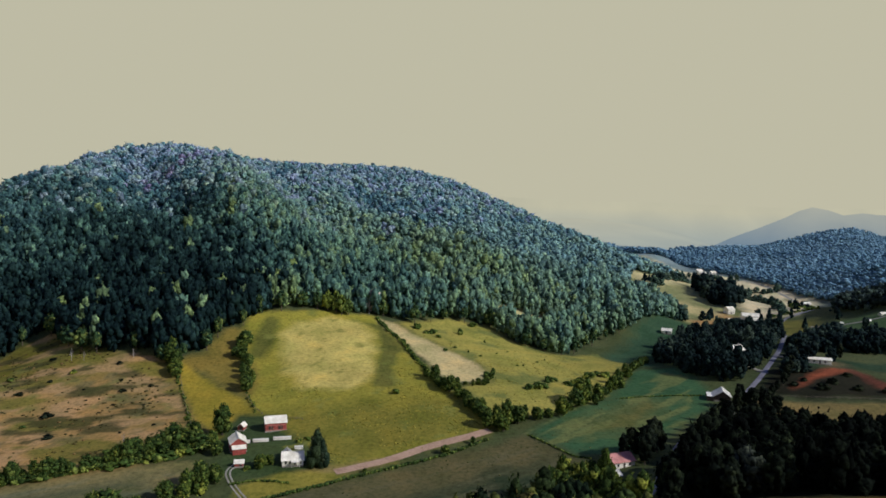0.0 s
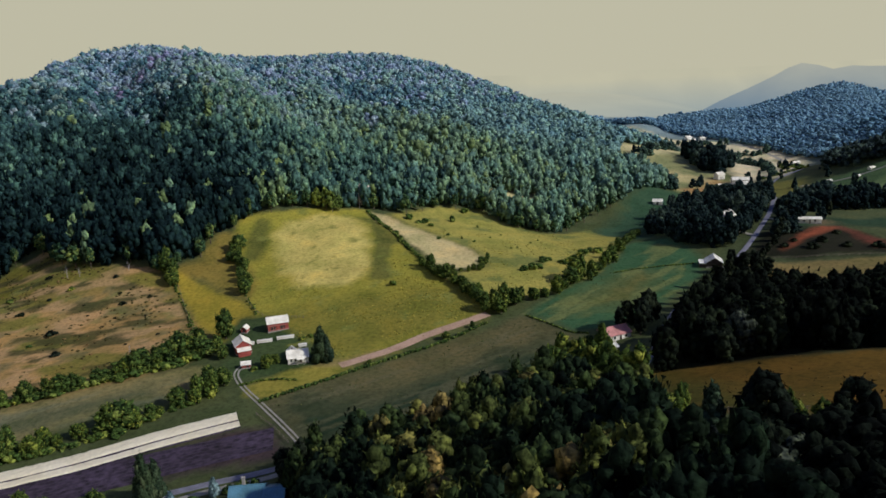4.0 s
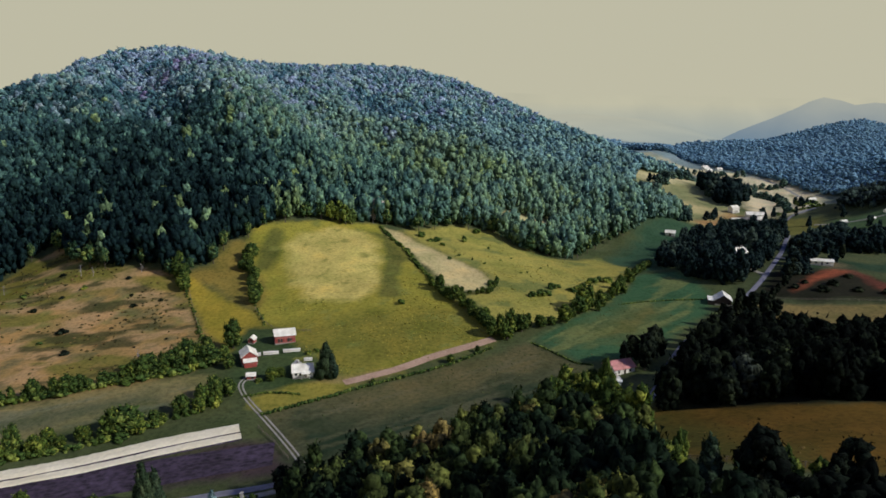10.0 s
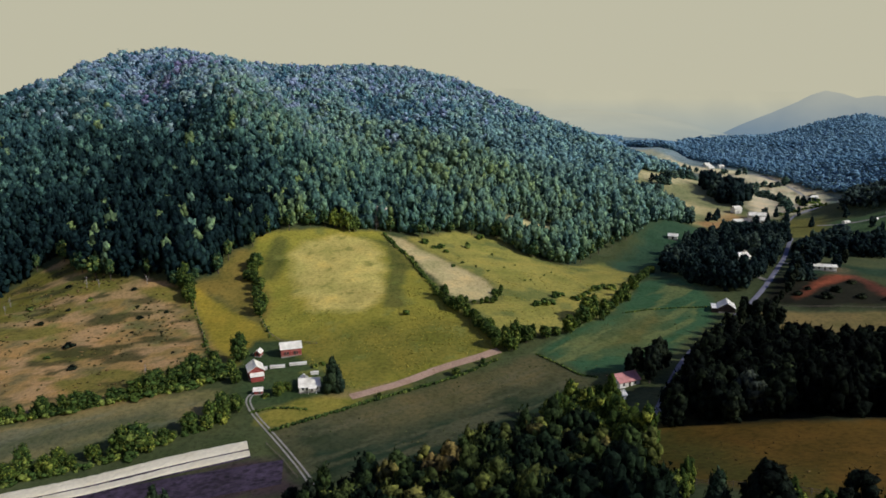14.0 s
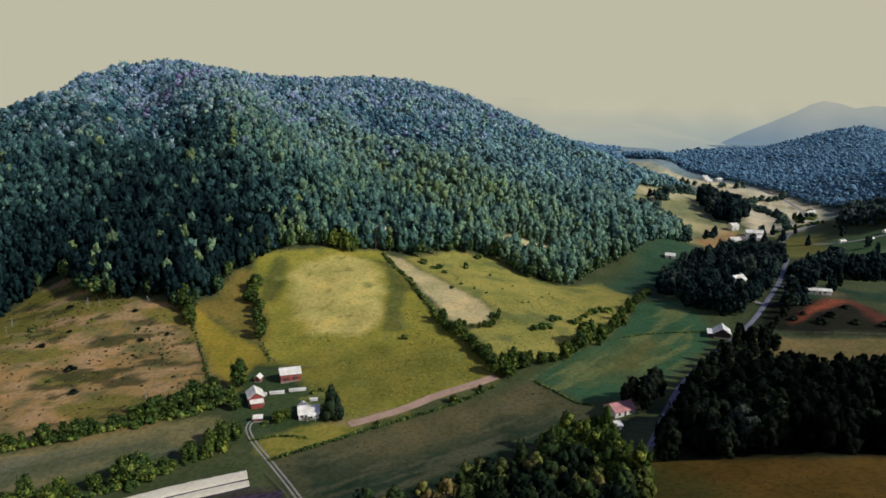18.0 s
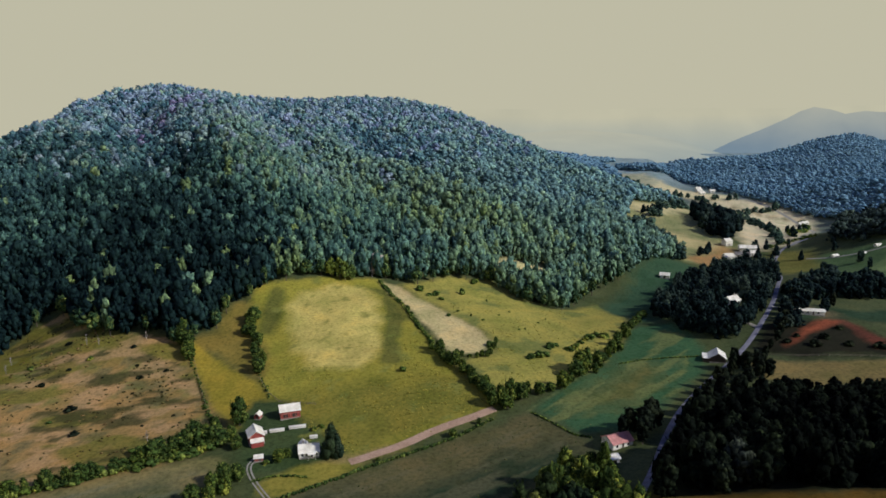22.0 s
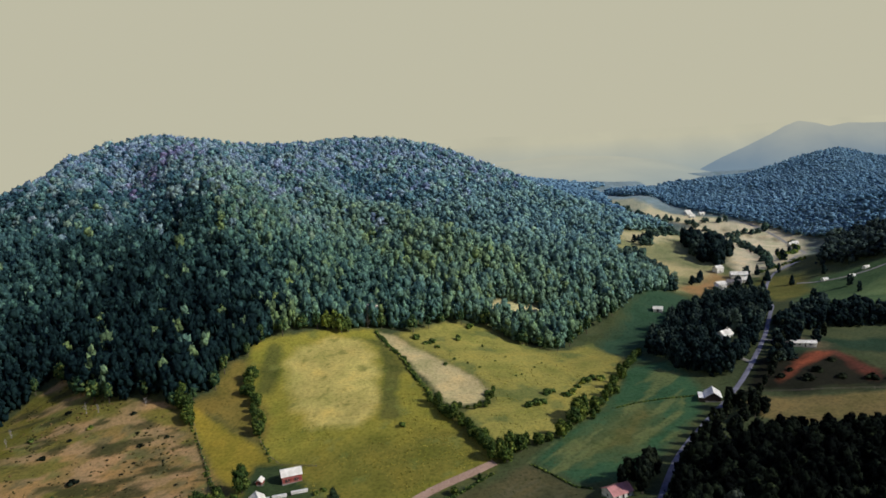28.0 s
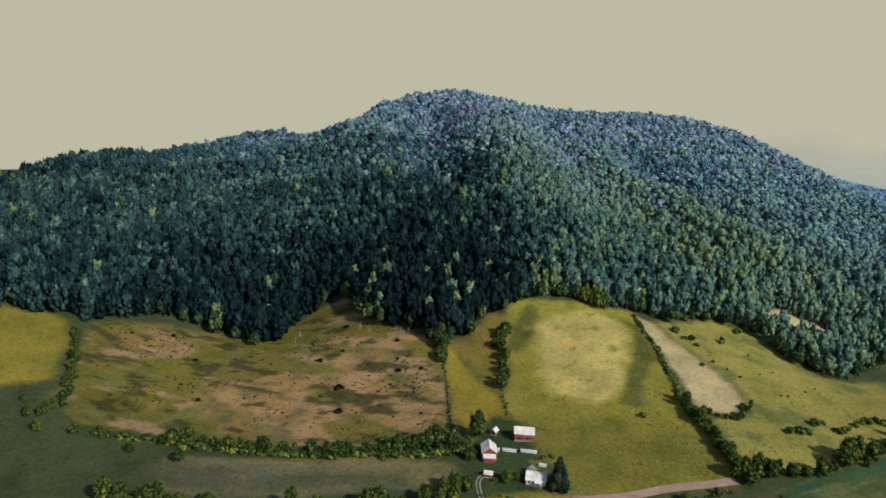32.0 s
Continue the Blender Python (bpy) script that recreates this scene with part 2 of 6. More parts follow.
def foliage(name, dark, light, tint, vary=0.7):
    """Leaves: each clump and each tree a little different."""
    m, nt, bsdf = material(name)
    geo = nt.nodes.new("ShaderNodeNewGeometry")
    info = nt.nodes.new("ShaderNodeObjectInfo")
    n = noise_node(nt, 1.6, 6)
    a = ramp_node(nt, geo.outputs["Random Per Island"], ((0.0, dark), (0.65, light), (1.0, tint)))
    b = ramp_node(nt, info.outputs["Random"], ((0.0, (0.62, 0.7, 0.75)), (0.5, (1.0, 1.0, 0.9)), (1.0, (1.4, 1.22, 0.8))))
    c = ramp_node(nt, n.outputs["Fac"], ((0.36, (0.28, 0.28, 0.28)), (0.62, (1.45, 1.45, 1.4))))
    col = mix_node(nt, a.outputs[0], b.outputs[0], vary, "MULTIPLY")
    col = mix_node(nt, col, c.outputs[0], 1.0, "MULTIPLY")
    nt.links.new(col, bsdf.inputs["Base Color"])
    bsdf.inputs["Roughness"].default_value = 0.9
    bsdf.inputs["Specular IOR Level"].default_value = 0.04
    bump(nt, bsdf, n.outputs["Fac"], 0.8, 0.5)
    return m


def woods(name, stops, leaf=0.8, soft=0.25, even=0.0, high=None):
    """A wood's canopy: the tone of each tree is stored with the tree, its clumps vary round it."""
    m, nt, bsdf = material(name)
    at = nt.nodes.new("ShaderNodeAttribute")
    at.attribute_name = "tone"
    geo = nt.nodes.new("ShaderNodeNewGeometry")
    n = noise_node(nt, leaf, 6)
    a = ramp_node(nt, at.outputs["Fac"], stops).outputs[0]
    # a second, bluer ramp puts distance haze into the leaf colour
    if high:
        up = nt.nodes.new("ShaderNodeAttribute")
        up.attribute_name = "haze_blend"
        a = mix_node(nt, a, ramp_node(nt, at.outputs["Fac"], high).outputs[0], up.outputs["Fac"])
    b = ramp_node(nt, geo.outputs["Random Per Island"], ((0.0, (0.42 + 0.4 * even, 0.45 + 0.4 * even, 0.5 + 0.4 * even)), (0.6, (1, 1, 1)), (1.0, (1.6 - 0.5 * even, 1.55 - 0.45 * even, 1.25 - 0.15 * even))))
    c = ramp_node(nt, n.outputs["Fac"], ((0.36, (soft, soft * 1.08, soft * 1.2)), (0.62, (1.45, 1.42, 1.35))))
    col = mix_node(nt, a, b.outputs[0], 1.0, "MULTIPLY")
    col = mix_node(nt, col, c.outputs[0], 1.0, "MULTIPLY")
    nt.links.new(col, bsdf.inputs["Base Color"])
    bsdf.inputs["Roughness"].default_value = 0.9
    bsdf.inputs["Specular IOR Level"].default_value = 0.02
    bump(nt, bsdf, n.outputs["Fac"], 0.8, 0.8)
    return m


def land_material():
    """Turf, stubble and soil: the crop of each field comes with the ground, tufts and worn spots on top."""
    m, nt, bsdf = material("turf_and_soil")
    at = nt.nodes.new("ShaderNodeAttribute")
    at.attribute_name = "crop"
    tuft, patch, speck = noise_node(nt, 0.55, 6), noise_node(nt, 0.06, 5), noise_node(nt, 2.2, 3)
    a = ramp_node(nt, tuft.outputs["Fac"], ((0.3, (0.6, 0.65, 0.55)), (0.5, (1, 1, 1)), (0.75, (1.28, 1.24, 1.12))))
    b = ramp_node(nt, patch.outputs["Fac"], ((0.3, (0.66, 0.76, 0.66)), (0.52, (1, 1, 1)), (0.72, (1.24, 1.12, 1.0))))
    c = ramp_node(nt, speck.outputs["Fac"], ((0.3, (0.75, 0.75, 0.75)), (0.7, (1.15, 1.15, 1.15))))
    col = mix_node(nt, at.outputs["Color"], a.outputs[0], 0.8, "MULTIPLY")
    col = mix_node(nt, col, b.outputs[0], 0.8, "MULTIPLY")
    col = mix_node(nt, col, c.outputs[0], 0.7, "MULTIPLY")
    nt.links.new(col, bsdf.inputs["Base Color"])
    bsdf.inputs["Roughness"].default_value = 0.95
    bsdf.inputs["Specular IOR Level"].default_value = 0.05
    bump(nt, bsdf, tuft.outputs["Fac"], 0.3, 0.3)
    return m


M_LAND = land_material()
# the second ramp is bluer: mountain haze painted into the leaves
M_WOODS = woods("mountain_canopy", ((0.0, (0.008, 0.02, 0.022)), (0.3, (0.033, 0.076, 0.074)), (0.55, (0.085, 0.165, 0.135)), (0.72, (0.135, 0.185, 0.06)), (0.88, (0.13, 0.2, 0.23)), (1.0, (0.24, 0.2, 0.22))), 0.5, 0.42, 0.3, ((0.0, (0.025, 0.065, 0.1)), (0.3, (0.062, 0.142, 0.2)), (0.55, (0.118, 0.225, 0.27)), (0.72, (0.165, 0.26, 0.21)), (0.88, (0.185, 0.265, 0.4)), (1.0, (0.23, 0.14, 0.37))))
# blue haze over the far woods is put into their leaf colour
M_FARWOODS = woods("haze_tinted_canopy", ((0.0, (0.06, 0.13, 0.19)), (0.5, (0.085, 0.165, 0.235)), (1.0, (0.125, 0.215, 0.285))), 0.12, 0.85, 0.95)
M_MIDWOODS = woods("valley_copses", ((0.0, (0.022, 0.045, 0.042)), (0.6, (0.05, 0.085, 0.07)), (1.0, (0.09, 0.13, 0.1))), 0.5, 0.4)
M_SIDEWOODS = woods("side_valley_canopy", ((0.0, (0.02, 0.032, 0.034)), (0.5, (0.035, 0.055, 0.055)), (1.0, (0.06, 0.085, 0.07))))
M_LEAF = foliage("broadleaf_leaves", (0.018, 0.035, 0.01), (0.078, 0.115, 0.024), (0.21, 0.23, 0.045))
# near-black: shade on the trees by the lane put into leaf colour
M_LEAF_DARK = foliage("shade_dark_leaves", (0.003, 0.005, 0.004), (0.008, 0.013, 0.009), (0.024, 0.033, 0.021))
M_LEAF_FIELD = foliage("hedge_leaves", (0.014, 0.03, 0.011), (0.066, 0.11, 0.028), (0.2, 0.235, 0.055))
M_NEEDLE = foliage("conifer_needles", (0.012, 0.024, 0.016), (0.03, 0.05, 0.03), (0.06, 0.08, 0.05))
# deep shade is painted into this canopy's base colour
M_SHADEWOOD = woods("shade_painted_canopy", ((0.0, (0.002, 0.003, 0.003)), (0.6, (0.005, 0.008, 0.006)), (0.88, (0.014, 0.021, 0.012)), (1.0, (0.04, 0.05, 0.04))))
# dark stops put the hill's shade into leaves, pale stops its sunlit tops
M_NEARWOOD = woods("near_hill_canopy", ((0.0, (0.004, 0.008, 0.006)), (0.4, (0.008, 0.016, 0.01)), (0.6, (0.029, 0.047, 0.017)), (0.84, (0.105, 0.12, 0.032)), (1.0, (0.18, 0.135, 0.05))))
# bluish near-black: valley haze is put into this leaf colour
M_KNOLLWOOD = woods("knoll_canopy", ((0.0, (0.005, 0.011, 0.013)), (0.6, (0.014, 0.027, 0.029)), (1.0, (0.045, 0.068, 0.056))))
M_BARK = plain("bark", (0.12, 0.1, 0.085), 0.9, 5.0, 0.5, relief=0.6)
M_DEAD = plain("bleached_wood", (0.36, 0.33, 0.33), 0.9, 5.0, 0.3)
M_ASPHALT = plain("worn_asphalt", (0.19, 0.195, 0.25), 0.9, 3.0, 0.2)
M_GRAVEL = plain("gravel_drive", (0.3, 0.29, 0.26), 0.95, 4.0, 0.3)
M_WHITE = plain("white_paint", (0.8, 0.79, 0.74), 0.6, 3.0, 0.1)
M_TIN = plain("pale_sheet_metal", (0.84, 0.82, 0.74), 0.5, 2.0, 0.1)
M_RED = plain("barn_red_boards", (0.33, 0.07, 0.06), 0.8, 4.0, 0.35)
M_REDROOF = plain("faded_red_sheet_metal", (0.58, 0.27, 0.25), 0.5, 2.5, 0.25)
M_BLUEROOF = plain("blue_sheet_metal", (0.1, 0.24, 0.33), 0.45, 2.0, 0.15)
M_BROWNROOF = plain("grey_shingles", (0.2, 0.19, 0.19), 0.85, 6.0, 0.3)
M_STONE = plain("foundation_stone", (0.34, 0.32, 0.3), 0.9, 4.0, 0.35)
M_DOOR = plain("dark_boards", (0.06, 0.045, 0.04), 0.8, 5.0, 0.4)
M_POST = plain("weathered_posts", (0.2, 0.17, 0.14), 0.9, 6.0, 0.4)
M_FILM = plain("white_row_cover", (0.66, 0.61, 0.47), 0.5, 0.9, 0.12, relief=0.3, stained=0.9)
M_PLOUGH = plain("ploughed_soil", (0.05, 0.036, 0.062), 0.95, 0.45, 0.75, relief=0.8, stained=0.5)
M_GLASS, _gnt, _gb = material("window_glass")
_gb.inputs["Base Color"].default_value = (0.03, 0.035, 0.04, 1)
_gb.inputs["Roughness"].default_value = 0.1
_gb.inputs["Specular IOR Level"].default_value = 0.6


# ---- mesh tools ----
def mesh_object(name, verts, faces, mat, parent=None, smooth=False):
    me = bpy.data.meshes.new(name)
    me.from_pydata([tuple(v) for v in verts], [], [tuple(f) for f in faces])
    if smooth:
        me.polygons.foreach_set("use_smooth", np.ones(len(me.polygons), bool))
    if mat:
        me.materials.append(mat)
    me.update()
    ob = new(name, me)
    if parent is not None:
        ob.parent = parent
    return ob


def part(name, bm, mat, parent, label=""):
    me = bpy.data.meshes.new(name)
    bm.normal_update()
    bm.to_mesh(me)
    bm.free()
    me.materials.append(mat)
    ob = new(name, me)
    ob.parent = parent
    if label:
        tagged(ob, label)
    return ob


def box(bm, x0, y0, z0, x1, y1, z1):
    v = [bm.verts.new(p) for p in ((x0, y0, z0), (x1, y0, z0), (x1, y1, z0), (x0, y1, z0), (x0, y0, z1), (x1, y0, z1), (x1, y1, z1), (x0, y1, z1))]
    for f in ((3, 2, 1, 0), (4, 5, 6, 7), (0, 1, 5, 4), (1, 2, 6, 5), (2, 3, 7, 6), (3, 0, 4, 7)):
        bm.faces.new([v[i] for i in f])
    return bm


def boxed(*size):
    return box(bmesh.new(), *size)


def fast_mesh(name, verts, tris, mat, tone=None, smooth=False):
    """One mesh from arrays of points and triangles."""
    me = bpy.data.meshes.new(name)
    n = len(tris)
    me.vertices.add(len(verts))
    me.vertices.foreach_set("co", np.asarray(verts, np.float32).ravel())
    me.loops.add(3 * n)
    me.loops.foreach_set("vertex_index", np.asarray(tris, np.int32).ravel())
    me.polygons.add(n)
    me.polygons.foreach_set("loop_start", np.arange(0, 3 * n, 3, dtype=np.int32))
    me.polygons.foreach_set("loop_total", np.full(n, 3, np.int32))
    if smooth:
        me.polygons.foreach_set("use_smooth", np.ones(n, bool))
    me.materials.append(mat)
    if tone is not None:
        at = me.attributes.new("tone", "FLOAT", "POINT")
        at.data.foreach_set("value", np.asarray(tone, np.float32))
    me.update()
    return me


# ---- ground ----
def lines(*runs):
    return np.unique(np.concatenate([np.arange(a, b, s, dtype=float) for a, b, s in runs]))


FIELDS = [
    # name, plan, base colour, how far the edge wanders
    ("valley_grass", [(-420, 180), (-300, 150), (-120, 180), (20, 215), (66, 250), (140, 350), (180, 420), (290, 600), (340, 760), (280, 700), (212, 618), (140, 545), (83, 477), (57, 488), (-40, 485), (-120, 455), (-150, 395), (-280, 380), (-420, 310)], (0.075, 0.098, 0.052), 2),
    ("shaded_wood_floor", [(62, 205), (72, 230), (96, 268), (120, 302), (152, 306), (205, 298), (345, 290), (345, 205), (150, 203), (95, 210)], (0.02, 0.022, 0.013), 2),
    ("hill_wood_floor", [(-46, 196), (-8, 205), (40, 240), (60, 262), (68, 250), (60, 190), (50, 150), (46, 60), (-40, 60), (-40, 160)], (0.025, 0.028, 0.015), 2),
    ("meadow", [(-122, 458), (-71, 480), (-44, 484), (-28, 446), (-13, 406), (5, 353), (24, 322), (23, 314), (0, 299), (-20, 287), (-38, 278), (-62, 292), (-85, 327), (-94, 347), (-97, 376), (-118, 415)], (0.3, 0.285, 0.06), 1.5),
    # brightness of a lit round patch, painted on the meadow
    ("painted_lit_patch", [(-94, 449), (-70, 468), (-52, 464), (-42, 444), (-37, 414), (-36, 372), (-42, 352), (-67, 357), (-89, 394), (-97, 427)], (0.58, 0.5, 0.19), 2.5),
    # two bands of shade painted into the meadow's colour
    ("painted_shade_strip", [(-52, 468), (-41, 456), (-35, 432), (-34, 392), (-34, 358), (-21, 357), (-25, 391), (-22, 424), (-37, 468)], (0.135, 0.145, 0.045), 1.2),
    ("painted_shade_tongue", [(-112, 456), (-103, 456), (-100, 433), (-98, 398), (-108, 400), (-112, 425)], (0.14, 0.155, 0.045), 1.5),
    # greener meadow foot; some edge darkening of the view is put in
    ("meadow_foot", [(-84, 330), (-50, 338), (-20, 345), (8, 343), (20, 322), (22, 314), (0, 301), (-20, 289), (-38, 280), (-60, 293)], (0.195, 0.188, 0.046), 6),
    ("mown_strip", [(-44, 481), (-20, 436), (-6, 400), (5, 366), (22, 372), (28, 388), (22, 408), (0, 440), (-18, 462), (-30, 476)], (0.56, 0.48, 0.3), 1),
    ("green_floor", [(186, 610), (145, 540), (108, 484), (112, 440), (128, 432), (161, 480), (195, 537), (222, 600)], (0.042, 0.095, 0.066), 5),
    ("upper_pasture", [(-30, 478), (2, 507), (35, 510), (57, 486), (83, 475), (112, 500), (122, 440), (101, 392), (77, 352), (60, 336), (30, 325), (24, 335), (10, 362), (28, 368), (30, 390), (22, 410), (0, 442)], (0.34, 0.32, 0.1), 2),
    ("brown_pasture", [(-366, 330), (-355, 345), (-300, 376), (-277, 380), (-262, 440), (-246, 452), (-215, 420), (-196, 406), (-153, 396), (-116, 326), (-98, 296), (-110, 284), (-130, 276), (-150, 269), (-185, 262), (-240, 252), (-282, 240), (-310, 250)], (0.165, 0.15, 0.045), 2),
    ("bare_slope", [(-250, 355), (-215, 385), (-175, 385), (-148, 384), (-118, 328), (-103, 300), (-130, 280), (-160, 272), (-185, 270), (-240, 278), (-262, 318)], (0.37, 0.245, 0.12), 9),
    ("bare_slope_upper", [(-352, 342), (-300, 372), (-275, 350), (-280, 325), (-310, 315), (-330, 318)], (0.36, 0.24, 0.13), 8),
    ("pasture_green", [(-290, 372), (-262, 432), (-240, 430), (-222, 405), (-232, 372), (-275, 330), (-262, 290), (-290, 270), (-318, 280)], (0.2, 0.185, 0.04), 9),
    ("pasture_bright", [(-225, 412), (-200, 400), (-160, 390), (-165, 372), (-205, 378), (-232, 392)], (0.24, 0.2, 0.075), 7),
    ("gully_meadow", [(-136, 404), (-130, 436), (-121, 440), (-117, 415), (-97, 378), (-93, 350), (-120, 373), (-146, 394)], (0.25, 0.2, 0.06), 2),
    ("corner_field", [(-149, 394), (-142, 391), (-96, 349), (-82, 324), (-94, 300), (-112, 325)], (0.33, 0.27, 0.05), 1),
    ("yellow_field", [(-430, 300), (-386, 322), (-366, 312), (-326, 264), (-345, 235), (-420, 240)], (0.27, 0.24, 0.05), 2),
    ("stubble_field", [(-225, 238), (-168, 258), (-130, 270), (-96, 280), (-90, 272), (-92, 263), (-121, 251), (-152, 232), (-205, 210)], (0.25, 0.22, 0.12), 1.5),
    ("stubble_regrowth", [(-225, 234), (-168, 252), (-128, 263), (-98, 268), (-96, 262), (-121, 251), (-152, 232), (-205, 210)], (0.12, 0.13, 0.085), 4),
    ("farmyard", [(-95, 330), (-80, 326), (-58, 300), (-40, 280), (-60, 268), (-80, 268), (-95, 290)], (0.055, 0.09, 0.045), 2),
    ("track_verge", [(-60, 263), (-40, 273), (-24, 281), (-21, 287), (-40, 280), (-60, 268)], (0.33, 0.26, 0.14), 2),
    ("yard_lawn", [(-76, 262), (-62, 274), (-42, 276), (-34, 272), (-66, 250), (-74, 255)], (0.26, 0.24, 0.06), 1),
    ("hay_field", [(-66, 249), (-41, 264), (-19, 275), (5, 290), (40, 311), (60, 290), (62, 268), (25, 230), (4, 212), (-25, 208), (-48, 216)], (0.1, 0.1, 0.06), 1.5),
    ("hay_field_green", [(-60, 246), (-35, 250), (-10, 256), (20, 268), (50, 285), (62, 270), (25, 230), (4, 212), (-25, 208), (-48, 216)], (0.028, 0.052, 0.036), 8),
    ("hay_streak", [(-45, 256), (-20, 262), (0, 268), (30, 284), (50, 292), (38, 304), (10, 289), (-18, 272), (-40, 262)], (0.14, 0.125, 0.068), 5),
    ("plough_corner", [(-100, 218), (-72, 233), (-60, 229), (-45, 206), (-58, 204), (-100, 206)], (0.06, 0.045, 0.06), 2),
    ("bottom_land", [(40, 312), (63, 336), (89, 362), (103, 392), (122, 425), (145, 425), (146, 368), (119, 330), (83, 290), (60, 290)], (0.047, 0.118, 0.07), 2),
    ("bottom_land_dry", [(52, 312), (75, 338), (100, 362), (118, 366), (112, 345), (80, 312)], (0.12, 0.13, 0.055), 6),
    ("hill_field", [(70, 226), (95, 213), (140, 205), (220, 200), (210, 150), (120, 130), (82, 138), (62, 160), (60, 180), (64, 205)], (0.135, 0.082, 0.02), 1.5),
    ("hill_field_green", [(62, 205), (70, 226), (82, 219), (78, 195), (84, 170), (90, 142), (82, 138), (62, 160), (60, 180)], (0.085, 0.08, 0.022), 5),
    ("tan_field", [(162, 364), (187, 355), (234, 349), (330, 336), (330, 312), (220, 327), (188, 328), (171, 330), (163, 345)], (0.21, 0.17, 0.085), 1),
    ("scrub_slope", [(166, 372), (186, 402), (214, 410), (236, 400), (256, 355), (190, 360)], (0.02, 0.021, 0.017), 3),
    ("red_bank", [(190, 376), (208, 394), (223, 405), (237, 419), (241, 419), (236, 404), (218, 394), (204, 385), (188, 371)], (0.25, 0.075, 0.05), 1.3),
    ("red_bank_east", [(241, 418), (241, 406), (243, 394), (246, 376), (237, 362), (234, 378), (235, 402)], (0.13, 0.045, 0.04), 1.8),
    ("lawn", [(197, 402), (221, 436), (250, 430), (330, 430), (360, 400), (300, 385), (246, 412)], (0.028, 0.06, 0.043), 2),
    ("drive_yard", [(212, 420), (226, 440), (246, 420), (232, 410)], (0.14, 0.12, 0.09), 2),
    ("hill_pasture", [(256, 486), (278, 530), (300, 572), (324, 624), (352, 640), (378, 624), (430, 600), (480, 540), (420, 462), (309, 458), (264, 460)], (0.085, 0.15, 0.082), 3),
    ("pasture_rise", [(330, 540), (356, 566), (420, 570), (460, 530), (400, 505)], (0.17, 0.25, 0.13), 6),
    ("green_flat", [(290, 578), (300, 653), (325, 690), (350, 660), (330, 610)], (0.16, 0.16, 0.055), 3),
    ("glade", [(32, 522), (50, 556), (92, 554), (80, 520)], (0.6, 0.54, 0.36), 1),
    ("slope_pasture", [(171, 712), (221, 841), (296, 930), (330, 900), (318, 800), (300, 745), (289, 676), (216, 611), (205, 640)], (0.25, 0.27, 0.16), 4),
    ("slope_strip", [(210, 838), (291, 905), (318, 892), (270, 830), (236, 800)], (0.52, 0.48, 0.34), 4),
    ("slope_strip_low", [(176, 765), (224, 760), (262, 738), (287, 705), (262, 690), (204, 715)], (0.46, 0.41, 0.26), 4),
    ("bare_cut", [(215, 632), (285, 712), (292, 690), (240, 612)], (0.38, 0.24, 0.13), 4),
    ("far_field", [(330, 960), (392, 1090), (430, 1120), (505, 1075), (520, 990), (440, 800), (380, 740), (345, 695), (300, 690), (318, 760), (345, 830), (360, 930)], (0.68, 0.62, 0.52), 5),
    ("far_field_seam", [(430, 1072), (436, 1078), (505, 985), (500, 978)], (0.3, 0.27, 0.2), 2),
    ("far_field_green", [(400, 745), (440, 830), (520, 970), (540, 940), (460, 780)], (0.22, 0.27, 0.27), 6),
    ("far_strip", [(372, 1300), (378, 1144), (400, 1105), (455, 1100), (462, 1134), (425, 1215), (400, 1317)], (0.7, 0.64, 0.5), 4),
    ("valley_head", [(324, 1403), (395, 1390), (405, 1290), (372, 1260), (345, 1332)], (0.4, 0.42, 0.37), 6),
]


FIELD_TONE = np.array((0.82, 0.79, 0.63))


